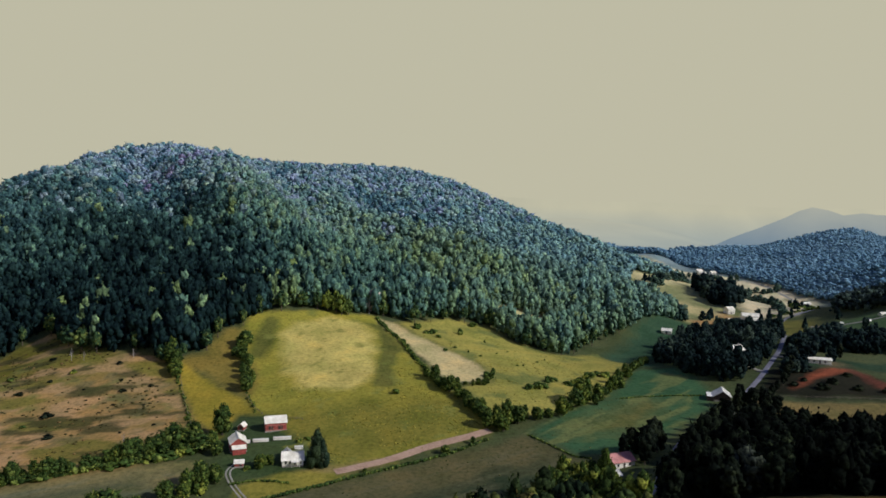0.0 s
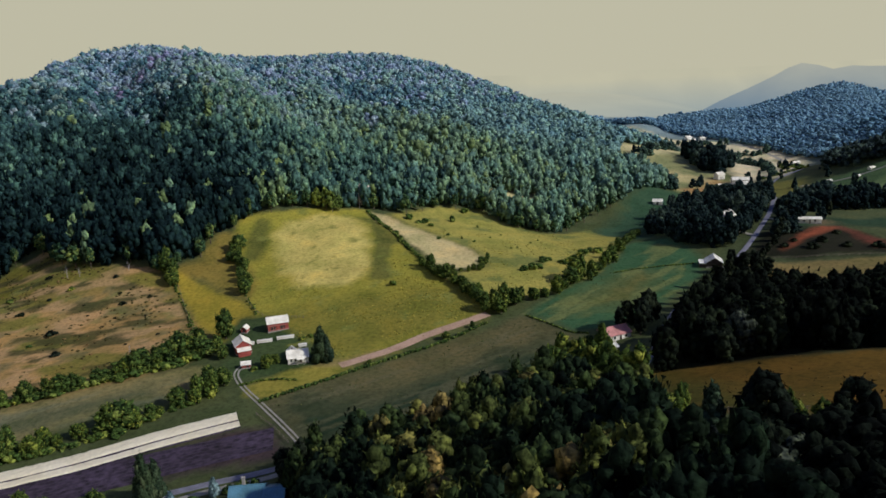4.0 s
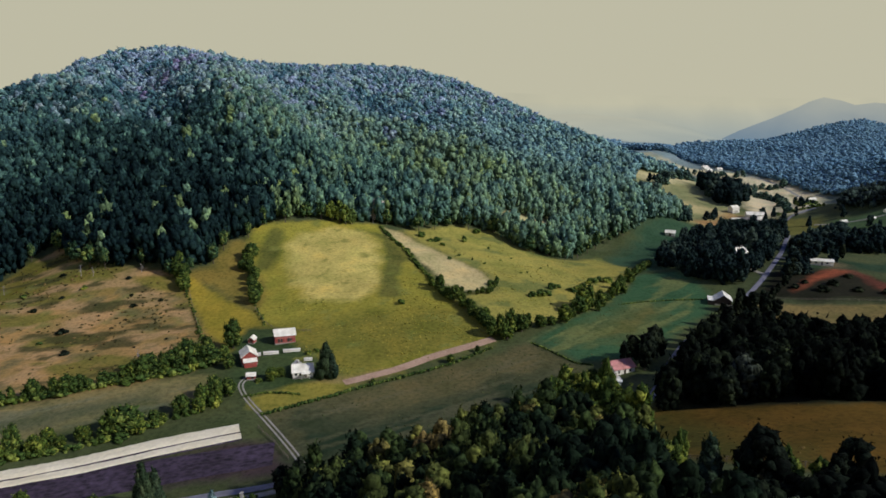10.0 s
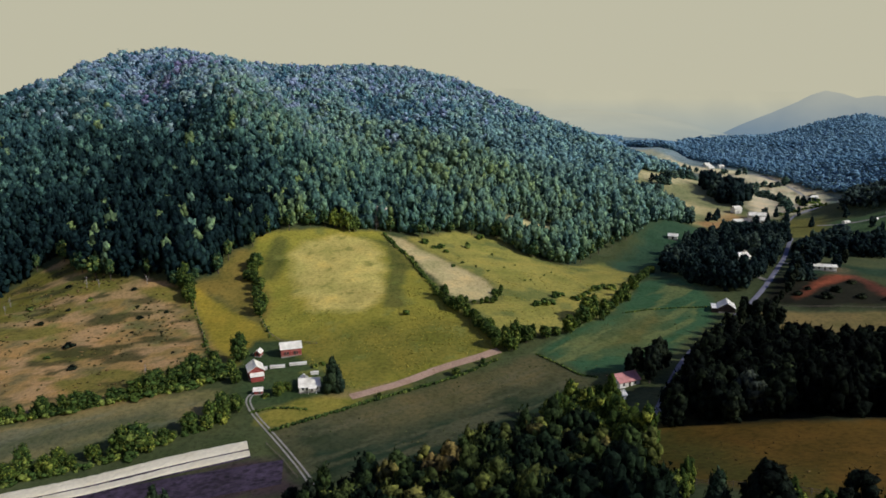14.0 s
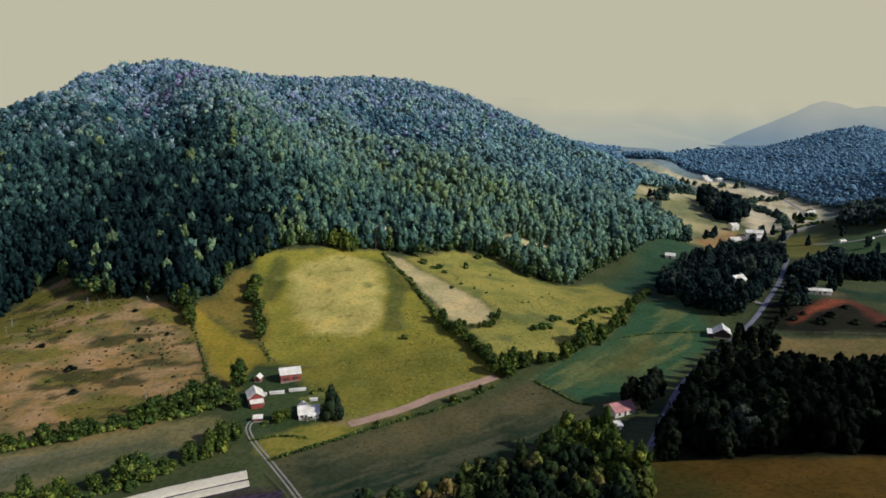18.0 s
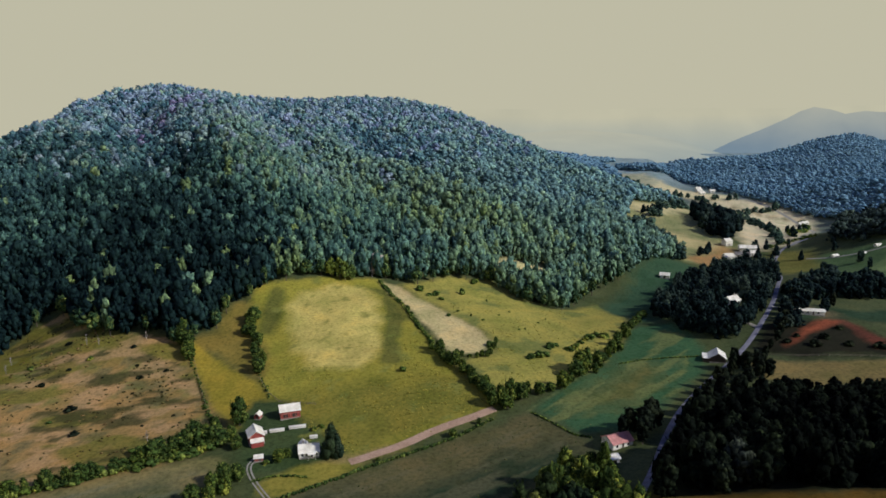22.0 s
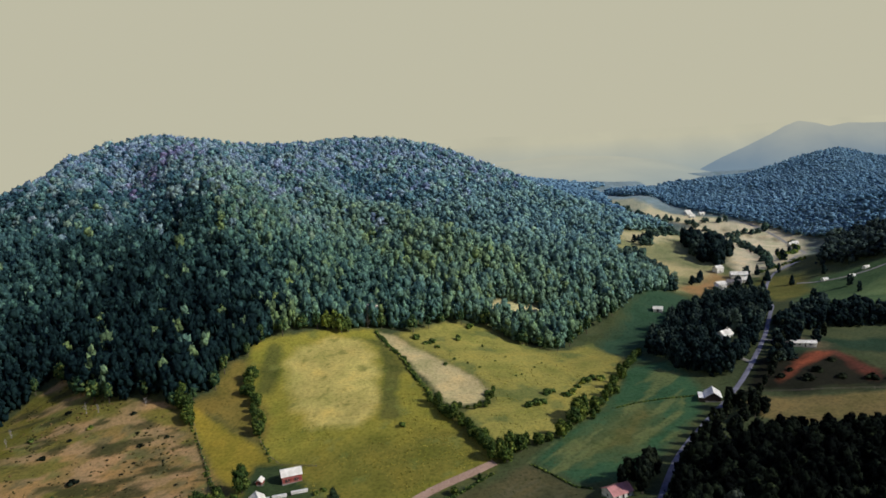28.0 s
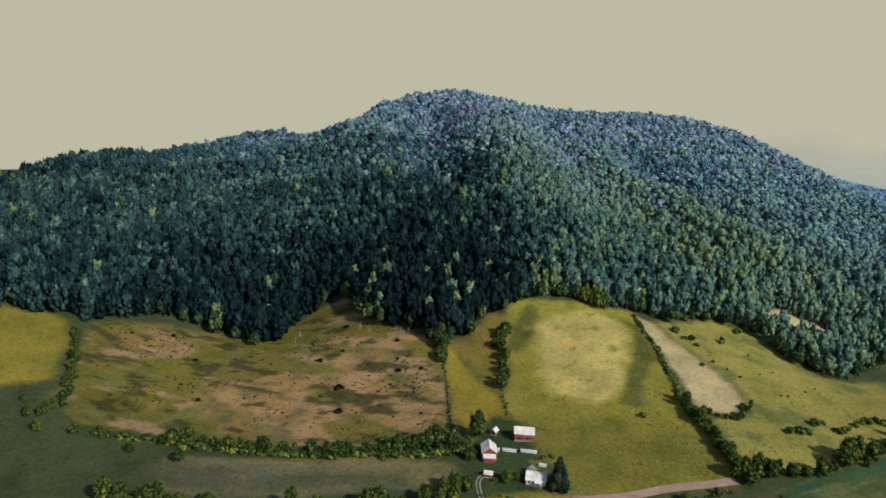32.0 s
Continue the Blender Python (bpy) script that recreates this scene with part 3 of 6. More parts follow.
def crop_colour(x, y):
    """The growth on each place of the plan, with painted haze and shade."""
    # haze painted in: the ground grows paler and bluer far off
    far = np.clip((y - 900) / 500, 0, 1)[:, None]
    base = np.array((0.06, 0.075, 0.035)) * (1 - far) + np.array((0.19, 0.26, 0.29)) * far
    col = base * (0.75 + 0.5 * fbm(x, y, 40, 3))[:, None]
    for k, (name, plan, rgb, wander) in enumerate(FIELDS):
        px, py = np.array(plan).T
        near = (x > px.min() - 15) & (x < px.max() + 15) & (y > py.min() - 15) & (y < py.max() + 15)
        idx = np.where(near)[0]
        xx, yy = x[idx], y[idx]
        wx = xx + wander * 2 * (fbm(xx, yy, 9 + wander * 2, 20 + k) - 0.5) * 2
        wy = yy + wander * 2 * (fbm(xx, yy, 9 + wander * 2, 60 + k) - 0.5) * 2
        share = np.zeros(len(idx))
        for q in range(6):
            share += inside(wx + wander * 1.3 * math.cos(q * 1.047), wy + wander * 1.3 * math.sin(q * 1.047), plan) / 6
        tone = 0.8 + 0.4 * fbm(xx, yy, 25, 90 + k)
        col[idx] = col[idx] * (1 - share[:, None]) + (np.array(rgb) * FIELD_TONE * tone[:, None]) * share[:, None]
    # thistle and weed patches in the pastures
    for plan, rgb, size, level in ((FIELDS[2][1], (0.16, 0.17, 0.04), 9, 0.52), (FIELDS[11][1], (0.16, 0.165, 0.05), 18, 0.6), (FIELDS[12][1], (0.15, 0.13, 0.06), 8, 0.54), (FIELDS[3][1], (0.17, 0.18, 0.045), 7, 0.66), (FIELDS[10][1], (0.14, 0.16, 0.05), 16, 0.6)):
        m = inside(x, y, plan)
        f = np.clip((fbm(x, y, size, 5) - level) * 9, 0, 0.8) * m
        col = col * (1 - f[:, None]) + np.array(rgb) * f[:, None]
    # mowing streaks in the hay field, the bottom land and the stubble
    for plan, turn, rgb, seed in (([(-66, 249), (36, 309), (60, 268), (4, 212), (-48, 216)], 32, (0.105, 0.1, 0.055), 111), ([(40, 312), (89, 362), (122, 425), (146, 400), (119, 330), (60, 290)], 47, (0.15, 0.165, 0.06), 113), ([(-225, 238), (-96, 280), (-92, 263), (-152, 232), (-205, 210)], 21, (0.13, 0.14, 0.09), 115)):
        c, d = math.cos(radians(turn)), math.sin(radians(turn))
        f = np.clip((fbm((x * c + y * d) / 7, (y * c - x * d), 5, seed) - 0.52) * 7, 0, 0.6) * inside(x, y, plan)
        col = col * (1 - f[:, None]) + np.array(rgb) * f[:, None]
    # the brown pasture is a patchwork: worn pinkish soil, olive turf and dark drifts of bracken, drawn out along the slope
    m = inside(x, y, FIELDS[11][1])
    for rgb, wide, deep, seed, level, most in (((0.37, 0.24, 0.12), 20, 11, 101, 0.56, 0.75), ((0.15, 0.14, 0.03), 30, 12, 103, 0.54, 0.85), ((0.05, 0.052, 0.02), 15, 7, 105, 0.58, 0.85)):
        f = np.clip((fbm(x * 10 / wide, y * 10 / deep, 10, seed) - level) * 12, 0, most) * m
        col = col * (1 - f[:, None]) + np.array(rgb) * f[:, None]
    return col


gx = lines((-2600, -1200, 100), (-1200, -440, 20), (-440, -290, 4), (-290, 150, 2), (150, 320, 3), (320, 600, 8), (600, 1700, 40), (1700, 4300, 130))
gy = lines((-900, 0, 60), (0, 130, 8), (130, 210, 3), (210, 400, 2), (400, 520, 3), (520, 760, 6), (760, 1400, 16), (1400, 4700, 100))
XX, YY = np.meshgrid(gx, gy)
fx, fy = XX.ravel(), YY.ravel()
fz = surface_z(fx, fy)
nx, ny = len(gx), len(gy)
ii = (np.arange(ny - 1)[:, None] * nx + np.arange(nx - 1)[None, :]).ravel()
tris = np.concatenate([np.stack([ii, ii + 1, ii + nx + 1], 1), np.stack([ii, ii + nx + 1, ii + nx], 1)])
ground_me = fast_mesh("ground", np.stack([fx, fy, fz], 1), tris, M_LAND, smooth=True)
ca = ground_me.attributes.new("crop", "FLOAT_COLOR", "POINT")
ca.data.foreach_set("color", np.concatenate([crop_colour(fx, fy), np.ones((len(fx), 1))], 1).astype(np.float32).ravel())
ground = tagged(new("ground", ground_me), "rolling valley floor and hillsides of meadow, stubble and bare soil", "ground", kind="structure")


# ---- trees ----
def icosphere(level):
    bm = bmesh.new()
    bmesh.ops.create_icosphere(bm, subdivisions=level, radius=1)
    bm.verts.ensure_lookup_table()
    v = np.array([x.co[:] for x in bm.verts])
    f = np.array([[q.index for q in p.verts] for p in bm.faces])
    bm.free()
    return v, f


ICO1 = icosphere(1)
# an eight-faced clump for crowns that stay far off
OCTA = (np.array(((1, 0, 0), (-1, 0, 0), (0, 1, 0), (0, -1, 0), (0, 0, 1), (0, 0, -1)), float) * 1.18, np.array(((0, 2, 4), (2, 1, 4), (1, 3, 4), (3, 0, 4), (2, 0, 5), (1, 2, 5), (3, 1, 5), (0, 3, 5))))


def crown_arrays(rng, clumps, form, ico, sprays=0, clump_size=0.34, spray_size=0.045):
    """A crown about 1 wide and 1 high standing on 0: leaf clumps over a lobed shape, with loose sprays of leaves."""
    vs, fs, off = [], [], 0
    bv, bf = ico
    for k in range(clumps):
        if form == "cone":
            h = (k + 0.5) / clumps
            r = 0.42 * (1 - h) ** 0.8 + 0.03
            a = k * 2.4 + rng.uniform(-0.4, 0.4)
            c = np.array((r * 0.75 * math.cos(a), r * 0.75 * math.sin(a), 0.06 + 0.9 * h))
            s = (0.1 + 0.5 * r) * np.array((1, 1, 0.75))
        else:
            h = (k + 0.5) / clumps
            a = k * 2.399 + rng.uniform(-0.5, 0.5)
            r = 0.36 * math.sqrt(max(0.02, 1 - (1.75 * h - 0.75) ** 2 if h > 0.43 else 0.75 + 0.58 * h))
            r *= rng.uniform(0.5, 1.15)
            c = np.array((r * math.cos(a), r * math.sin(a), 0.12 + 0.76 * h + rng.uniform(-0.05, 0.05)))
            s = clump_size * rng.uniform(0.55, 1.1) * np.array((0.62, 0.62, 0.5)) * rng.uniform(0.85, 1.2, 3)
        body = bv
        if ico is OCTA:
            spin, _r = np.linalg.qr(rng.normal(size=(3, 3)))
            body = bv @ (spin * np.linalg.det(spin))
        w = body * s * rng.uniform(0.5, 1.5, (len(bv), 1)) + c
        vs.append(w)
        fs.append(bf + off)
        off += len(w)
    if sprays:
        base = np.concatenate(vs)
        mid = base.mean(0)
        pick = base[rng.integers(0, len(base), sprays)]
        out = pick - mid
        out /= np.linalg.norm(out, axis=1)[:, None] + 1e-6
        pos = pick + out * rng.uniform(-0.01, 0.045, (sprays, 1))
        a = rng.normal(size=(sprays, 3)) * spray_size
        b = rng.normal(size=(sprays, 3)) * spray_size
        vs.append(np.stack([pos, pos + a, pos + b], 1).reshape(-1, 3))
        fs.append(np.arange(sprays * 3).reshape(-1, 3) + off)
    return np.concatenate(vs), np.concatenate(fs)


def trunk_arrays(rng, height, radius, limbs, spread):
    """A tapered trunk with limbs; six-sided."""
    vs, fs = [], []

    def tube(p0, p1, r0, r1, bend):
        ring = 6
        start = sum(len(v) for v in vs)
        p0, p1 = np.array(p0, float), np.array(p1, float)
        pts = []
        for k in range(4):
            u = k / 3
            c = p0 * (1 - u) + p1 * u + np.array(bend) * math.sin(math.pi * u)
            r = r0 * (1 - u) + r1 * u
            for q in range(ring):
                a = q * math.tau / ring
                pts.append(c + np.array((r * math.cos(a), r * math.sin(a), 0)))
        vs.append(np.array(pts))
        for k in range(3):
            for q in range(ring):
                a, b = start + k * ring + q, start + k * ring + (q + 1) % ring
                fs.append((a, b, b + ring))
                fs.append((a, b + ring, a + ring))

    tube((0, 0, -0.6), (0, 0, height), radius, radius * 0.3, rng.uniform(-0.2, 0.2, 3) * (1, 1, 0))
    for k in range(limbs):
        a = k * 2.4 + rng.uniform(-0.4, 0.4)
        z = height * rng.uniform(0.35, 0.8)
        tube((0, 0, z), (spread * math.cos(a), spread * math.sin(a), z + spread * rng.uniform(0.5, 1.0)), radius * 0.45, radius * 0.12, (0, 0, -0.1))
    return np.concatenate(vs), np.array(fs)


def tree_kind(name, seed, width, height, form, leaf, clumps=34, sprays=500, bare=0.16, ico=ICO1, clump=0.34, spray=0.045):
    """One standing tree, with its foot at the origin: trunk with limbs, and crown."""
    rng = np.random.default_rng(seed)
    root = new(name)
    tv, tf = trunk_arrays(rng, height * (0.62 if form != "cone" else 0.8), width * 0.035 + 0.1, 5, width * 0.28)
    trunk = new("trunk", fast_mesh("trunk", tv, tf, M_BARK, smooth=True))
    cv, cf = crown_arrays(rng, clumps, form, ico, sprays, clump, spray)
    cv = cv * np.array((width, width, height * (1 - bare))) + np.array((0, 0, height * bare))
    crown = new("crown", fast_mesh("crown", cv, cf, leaf))
    trunk.parent = crown.parent = root
    return root


def shrub_kind(name, seed, width, height, leaf, clumps=12):
    """A bush: stems hidden in a crown that reaches the ground."""
    rng = np.random.default_rng(seed)
    root = new(name)
    tv, tf = trunk_arrays(rng, height * 0.5, 0.07, 4, width * 0.25)
    stem = new("stem", fast_mesh("stem", tv, tf, M_BARK))
    cv, cf = crown_arrays(rng, clumps, "round", ICO1, 160, 0.5)
    cv = cv * np.array((width, width, height * 1.1)) + np.array((0, 0, -height * 0.12))
    crown = new("crown", fast_mesh("crown", cv, cf, leaf))
    stem.parent = crown.parent = root
    return root


def plant(kind, x, y, scale=1.0, tall=1.0, sink=0.25, turn=None):
    """A copy of a tree or bush on the ground at a place of the plan."""
    a = RNG.uniform(0, 360) if turn is None else turn
    return copy_thing(kind, pose(x, y, gz(x, y) - sink, 0, 0, a) @ Matrix.Diagonal((scale, scale, scale * tall, 1)))


def scatter(plan, gap, seed, keep=None):
    """Places in a polygon of the plan, about gap apart, unevenly."""
    rng = np.random.default_rng(seed)
    px, py = np.array(plan).T
    xs, ys = np.meshgrid(np.arange(px.min(), px.max(), gap), np.arange(py.min(), py.max(), gap * 0.87))
    xs = xs + (np.arange(xs.shape[0]) % 2 * gap / 2)[:, None]
    xs, ys = xs.ravel(), ys.ravel()
    xs = xs + rng.uniform(-0.42, 0.42, len(xs)) * gap
    ys = ys + rng.uniform(-0.42, 0.42, len(ys)) * gap
    m = inside(xs, ys, plan)
    if keep is not None:
        m &= keep(xs, ys)
    return xs[m], ys[m]


def wood_mass(name, label, xs, ys, widths, heights, tones, mat, seed, clumps, variants=8, sprays=0, ico=None, smooth=False, haze_blend=None):
    """Very many trees of one wood as one mesh, each with its own crown and bole."""
    rng = np.random.default_rng(seed)
    kinds = []
    for k in range(variants):
        v, f = crown_arrays(rng, clumps, "round" if k % 5 or ico is OCTA or clumps < 16 else "cone", ico or ICO1, sprays, 0.42 if clumps < 16 else 0.34, 0.085 if clumps < 16 else 0.05)
        kinds.append((v, f))
    which = rng.integers(0, variants, len(xs))
    zs = ground_z(xs, ys)
    ang = rng.uniform(0, math.tau, len(xs))
    allv, allf, allt, allu, off = [], [], [], [], 0
    for k, (v, f) in enumerate(kinds):
        m = which == k
        n = int(m.sum())
        if not n:
            continue
        c, s = np.cos(ang[m])[:, None], np.sin(ang[m])[:, None]
        w, h = widths[m][:, None], heights[m][:, None]
        px = (v[:, 0] * c - v[:, 1] * s) * w + xs[m][:, None]
        py = (v[:, 0] * s + v[:, 1] * c) * w + ys[m][:, None]
        pz = v[:, 2] * h + zs[m][:, None]
        allv.append(np.stack([px, py, pz], -1).reshape(-1, 3))
        allf.append((f[None] + (np.arange(n) * len(v))[:, None, None] + off).reshape(-1, 3))
        allt.append(np.repeat(tones[m], len(v)))
        if haze_blend is not None:
            allu.append(np.repeat(haze_blend[m], len(v)))
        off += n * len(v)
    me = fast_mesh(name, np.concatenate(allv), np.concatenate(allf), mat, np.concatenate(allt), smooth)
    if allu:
        at = me.attributes.new("haze_blend", "FLOAT", "POINT")
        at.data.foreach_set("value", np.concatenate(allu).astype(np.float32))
    return tagged(new(name, me), label, "woodland", kind="stuff")


MOUNTAIN = [(-700, 170), (-500, 240), (-411, 306), (-386, 324), (-368, 326), (-355, 345), (-345, 368), (-320, 378), (-290, 376), (-272, 372), (-262, 385), (-272, 425), (-262, 448), (-246, 450), (-222, 424), (-196, 406), (-176, 405), (-156, 396), (-149, 402), (-134, 410), (-135, 436), (-122, 440), (-119, 458), (-93, 476), (-70, 480), (-46, 486), (-17, 490), (2, 510), (35, 513), (57, 489), (83, 478), (113, 523), (139, 545), (163, 569), (189, 595), (206, 612), (200, 650), (175, 708), (205, 780), (225, 846), (290, 935), (340, 1000), (300, 1120), (150, 1260), (-100, 1300), (-400, 1280), (-640, 1100), (-860, 860), (-1080, 560), (-1000, 420)]
RIDGE = np.array([(-1000, 540), (-865, 660), (-780, 735), (-640, 850), (-570, 920), (-520, 990), (-470, 1010), (-430, 1070), (-360, 1135), (-195, 1130), (-87, 1175), (11, 1185), (88, 1105), (174, 1040), (244, 1010), (300, 1010), (345, 1000)])


def before_ridge(x, y):
    """Trees on the near side of the crest, and a few rows behind it."""
    return y < np.interp(x, RIDGE[:, 0], RIDGE[:, 1]) + 35


GLADE = [(34, 524), (50, 553), (90, 552), (80, 522)]


def mountain_keep(x, y):
    return before_ridge(x, y) & ~inside(x, y, GLADE)


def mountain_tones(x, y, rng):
    """Tree tones with painted light: dark low slope and ravines, pale spurs, haze-grey crest."""
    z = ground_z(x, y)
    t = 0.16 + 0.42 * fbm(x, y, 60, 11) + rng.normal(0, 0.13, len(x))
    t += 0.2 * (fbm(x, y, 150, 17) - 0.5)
    # shade of the low western slope, painted as darker crowns
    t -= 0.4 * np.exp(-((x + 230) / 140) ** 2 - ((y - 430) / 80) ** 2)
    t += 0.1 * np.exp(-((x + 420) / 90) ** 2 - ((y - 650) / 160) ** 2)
    # painted sunlight: paler crown tones on the spur, darker ones in its ravine
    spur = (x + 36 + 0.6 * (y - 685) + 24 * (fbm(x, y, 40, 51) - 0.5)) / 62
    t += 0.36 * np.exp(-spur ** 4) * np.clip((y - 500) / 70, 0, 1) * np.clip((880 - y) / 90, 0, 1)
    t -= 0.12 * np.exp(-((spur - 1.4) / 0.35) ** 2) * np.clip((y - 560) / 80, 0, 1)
    # shade painted west of the main spur, light painted east of it
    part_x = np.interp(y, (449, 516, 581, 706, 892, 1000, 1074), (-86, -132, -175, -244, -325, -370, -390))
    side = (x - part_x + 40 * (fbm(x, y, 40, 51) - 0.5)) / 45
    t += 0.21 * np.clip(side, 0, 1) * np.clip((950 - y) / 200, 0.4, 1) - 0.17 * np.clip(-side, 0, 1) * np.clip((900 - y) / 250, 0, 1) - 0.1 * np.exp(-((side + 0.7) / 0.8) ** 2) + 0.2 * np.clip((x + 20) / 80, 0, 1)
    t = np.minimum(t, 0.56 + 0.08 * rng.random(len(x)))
    # haze painted towards the crest: many trees take pale bluish tones
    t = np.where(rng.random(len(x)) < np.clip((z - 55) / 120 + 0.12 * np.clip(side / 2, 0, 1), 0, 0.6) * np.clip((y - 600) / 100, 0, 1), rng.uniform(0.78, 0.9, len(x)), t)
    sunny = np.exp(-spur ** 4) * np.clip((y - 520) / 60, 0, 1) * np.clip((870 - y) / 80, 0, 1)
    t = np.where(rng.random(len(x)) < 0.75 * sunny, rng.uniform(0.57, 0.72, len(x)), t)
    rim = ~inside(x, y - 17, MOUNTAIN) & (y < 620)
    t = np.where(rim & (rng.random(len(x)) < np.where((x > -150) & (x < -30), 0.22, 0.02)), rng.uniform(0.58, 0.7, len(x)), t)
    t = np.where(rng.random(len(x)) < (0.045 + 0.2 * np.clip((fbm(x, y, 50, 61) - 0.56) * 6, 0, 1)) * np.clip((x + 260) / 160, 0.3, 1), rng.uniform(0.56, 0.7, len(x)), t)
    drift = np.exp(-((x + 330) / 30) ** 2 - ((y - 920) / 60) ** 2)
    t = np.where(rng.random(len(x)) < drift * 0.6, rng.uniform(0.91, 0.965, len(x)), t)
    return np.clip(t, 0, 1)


for k, (lower, gap, clumps, label) in enumerate(((True, 6.8, 15, "broadleaf forest on the lower mountain side above the meadows"), (False, 8.2, 10, "broadleaf forest on the upper mountain side and its crest"))):
    xs, ys = scatter(MOUNTAIN, gap, 31 + k, mountain_keep)
    rng = np.random.default_rng(41 + k)
    edge = 680 + 90 * (fbm(xs, ys, 70, 23) - 0.5) * 2 + 170 * (fbm(xs, ys, 17, 29) - 0.5) * 2
    m = (ys < edge) if lower else (ys >= edge)
    xs, ys = xs[m], ys[m]
    size = rng.uniform(0.72, 1.3, len(xs))
    # share of the haze-blue ramp, growing with distance
    haze_blend = np.clip((ys + 0.45 * np.clip(xs, -150, 300) - 520) / 420 + 0.5 * (fbm(xs, ys, 60, 67) - 0.5), 0, 1)
    wood_mass("mountain_forest", label, xs, ys, gap * np.interp(ys, (500, 900), (1.12, 1.3)) * size, np.interp(ys, (450, 900), (17, 13.5)) * size ** 0.6 * rng.uniform(0.8, 1.2, len(xs)), mountain_tones(xs, ys, rng), M_WOODS, 51 + k, clumps, 10, 26 - 14 * k, OCTA, True, haze_blend)


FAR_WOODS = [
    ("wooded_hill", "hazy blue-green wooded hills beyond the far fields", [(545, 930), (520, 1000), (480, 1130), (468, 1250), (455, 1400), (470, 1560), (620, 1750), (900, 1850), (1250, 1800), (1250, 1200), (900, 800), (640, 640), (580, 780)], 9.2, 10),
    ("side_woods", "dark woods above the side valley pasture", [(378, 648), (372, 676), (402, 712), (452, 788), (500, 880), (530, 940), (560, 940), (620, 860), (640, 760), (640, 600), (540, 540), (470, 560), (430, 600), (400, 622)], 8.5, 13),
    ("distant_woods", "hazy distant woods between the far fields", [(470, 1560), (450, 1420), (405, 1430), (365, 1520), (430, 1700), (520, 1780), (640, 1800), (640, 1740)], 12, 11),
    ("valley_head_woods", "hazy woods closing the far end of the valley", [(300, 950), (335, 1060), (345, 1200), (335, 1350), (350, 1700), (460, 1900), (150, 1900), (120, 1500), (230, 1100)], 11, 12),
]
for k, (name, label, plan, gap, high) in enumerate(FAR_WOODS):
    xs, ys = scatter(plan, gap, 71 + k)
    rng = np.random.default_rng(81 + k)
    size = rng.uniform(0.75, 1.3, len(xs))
    # tone rises with distance, as haze painted on the trees
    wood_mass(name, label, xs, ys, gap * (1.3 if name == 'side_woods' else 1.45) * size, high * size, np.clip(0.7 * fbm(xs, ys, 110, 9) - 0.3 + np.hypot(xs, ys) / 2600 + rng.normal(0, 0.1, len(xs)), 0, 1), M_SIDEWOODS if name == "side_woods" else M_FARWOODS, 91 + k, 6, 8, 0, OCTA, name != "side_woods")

# ---- far ranges, the hazy distance: haze painted as glowing colour ----
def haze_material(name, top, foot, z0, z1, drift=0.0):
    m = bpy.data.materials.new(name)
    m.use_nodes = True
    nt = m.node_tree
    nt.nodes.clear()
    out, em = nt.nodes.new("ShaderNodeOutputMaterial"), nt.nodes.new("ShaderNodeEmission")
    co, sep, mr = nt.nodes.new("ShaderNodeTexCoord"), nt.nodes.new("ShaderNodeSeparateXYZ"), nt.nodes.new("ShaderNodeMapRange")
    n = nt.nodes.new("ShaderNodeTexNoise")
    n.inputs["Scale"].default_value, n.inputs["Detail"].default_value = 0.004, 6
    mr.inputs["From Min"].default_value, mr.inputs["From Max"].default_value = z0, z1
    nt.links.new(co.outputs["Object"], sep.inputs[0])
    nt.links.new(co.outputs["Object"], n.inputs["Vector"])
    # painted wisps: the haze colour reaches higher here and lower there
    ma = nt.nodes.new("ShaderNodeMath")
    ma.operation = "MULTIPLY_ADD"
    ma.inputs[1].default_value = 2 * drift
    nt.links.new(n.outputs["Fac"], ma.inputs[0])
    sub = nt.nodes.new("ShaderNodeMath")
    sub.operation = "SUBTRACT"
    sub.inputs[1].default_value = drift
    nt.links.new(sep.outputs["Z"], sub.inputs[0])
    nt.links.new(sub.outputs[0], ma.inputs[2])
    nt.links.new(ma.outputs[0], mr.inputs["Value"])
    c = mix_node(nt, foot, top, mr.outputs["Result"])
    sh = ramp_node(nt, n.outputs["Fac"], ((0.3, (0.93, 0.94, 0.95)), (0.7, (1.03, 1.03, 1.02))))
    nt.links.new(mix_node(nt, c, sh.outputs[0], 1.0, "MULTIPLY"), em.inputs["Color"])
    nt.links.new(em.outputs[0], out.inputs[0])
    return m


def far_range(name, label, crest, depth, mat, seed, lean=0.35):
    """A distant mountain range: a crest line falling away towards the valley, with spurs."""
    pts = along(crest, 60)
    vs, fs = [], []
    rows = 14
    for i, (x, y, _a) in enumerate(pts):
        h = np.interp(x, [c[0] for c in crest], CREST_Z[name])
        h += 9 * (float(fbm(np.array([x]), np.array([y]), 130, seed)[0]) - 0.5)
        for j in range(rows):
            u = j / (rows - 1)
            xx, yy = x - depth * lean * u, y - depth * u
            bumpy = 60 * u * (1 - u) * (float(fbm(np.array([xx]), np.array([yy]), 240, seed + 3)[0]) - 0.5) * 2
            vs.append((xx, yy, h * (1 - u) + bumpy * (1 - u) - (40 if lean else 200) * u))
    for i in range(len(pts) - 1):
        for j in range(rows - 1):
            a = i * rows + j
            fs.append((a, a + 1, a + rows + 1, a + rows))
    return tagged(mesh_object(name, vs, fs, mat, smooth=True), label, "mountains", kind="structure")


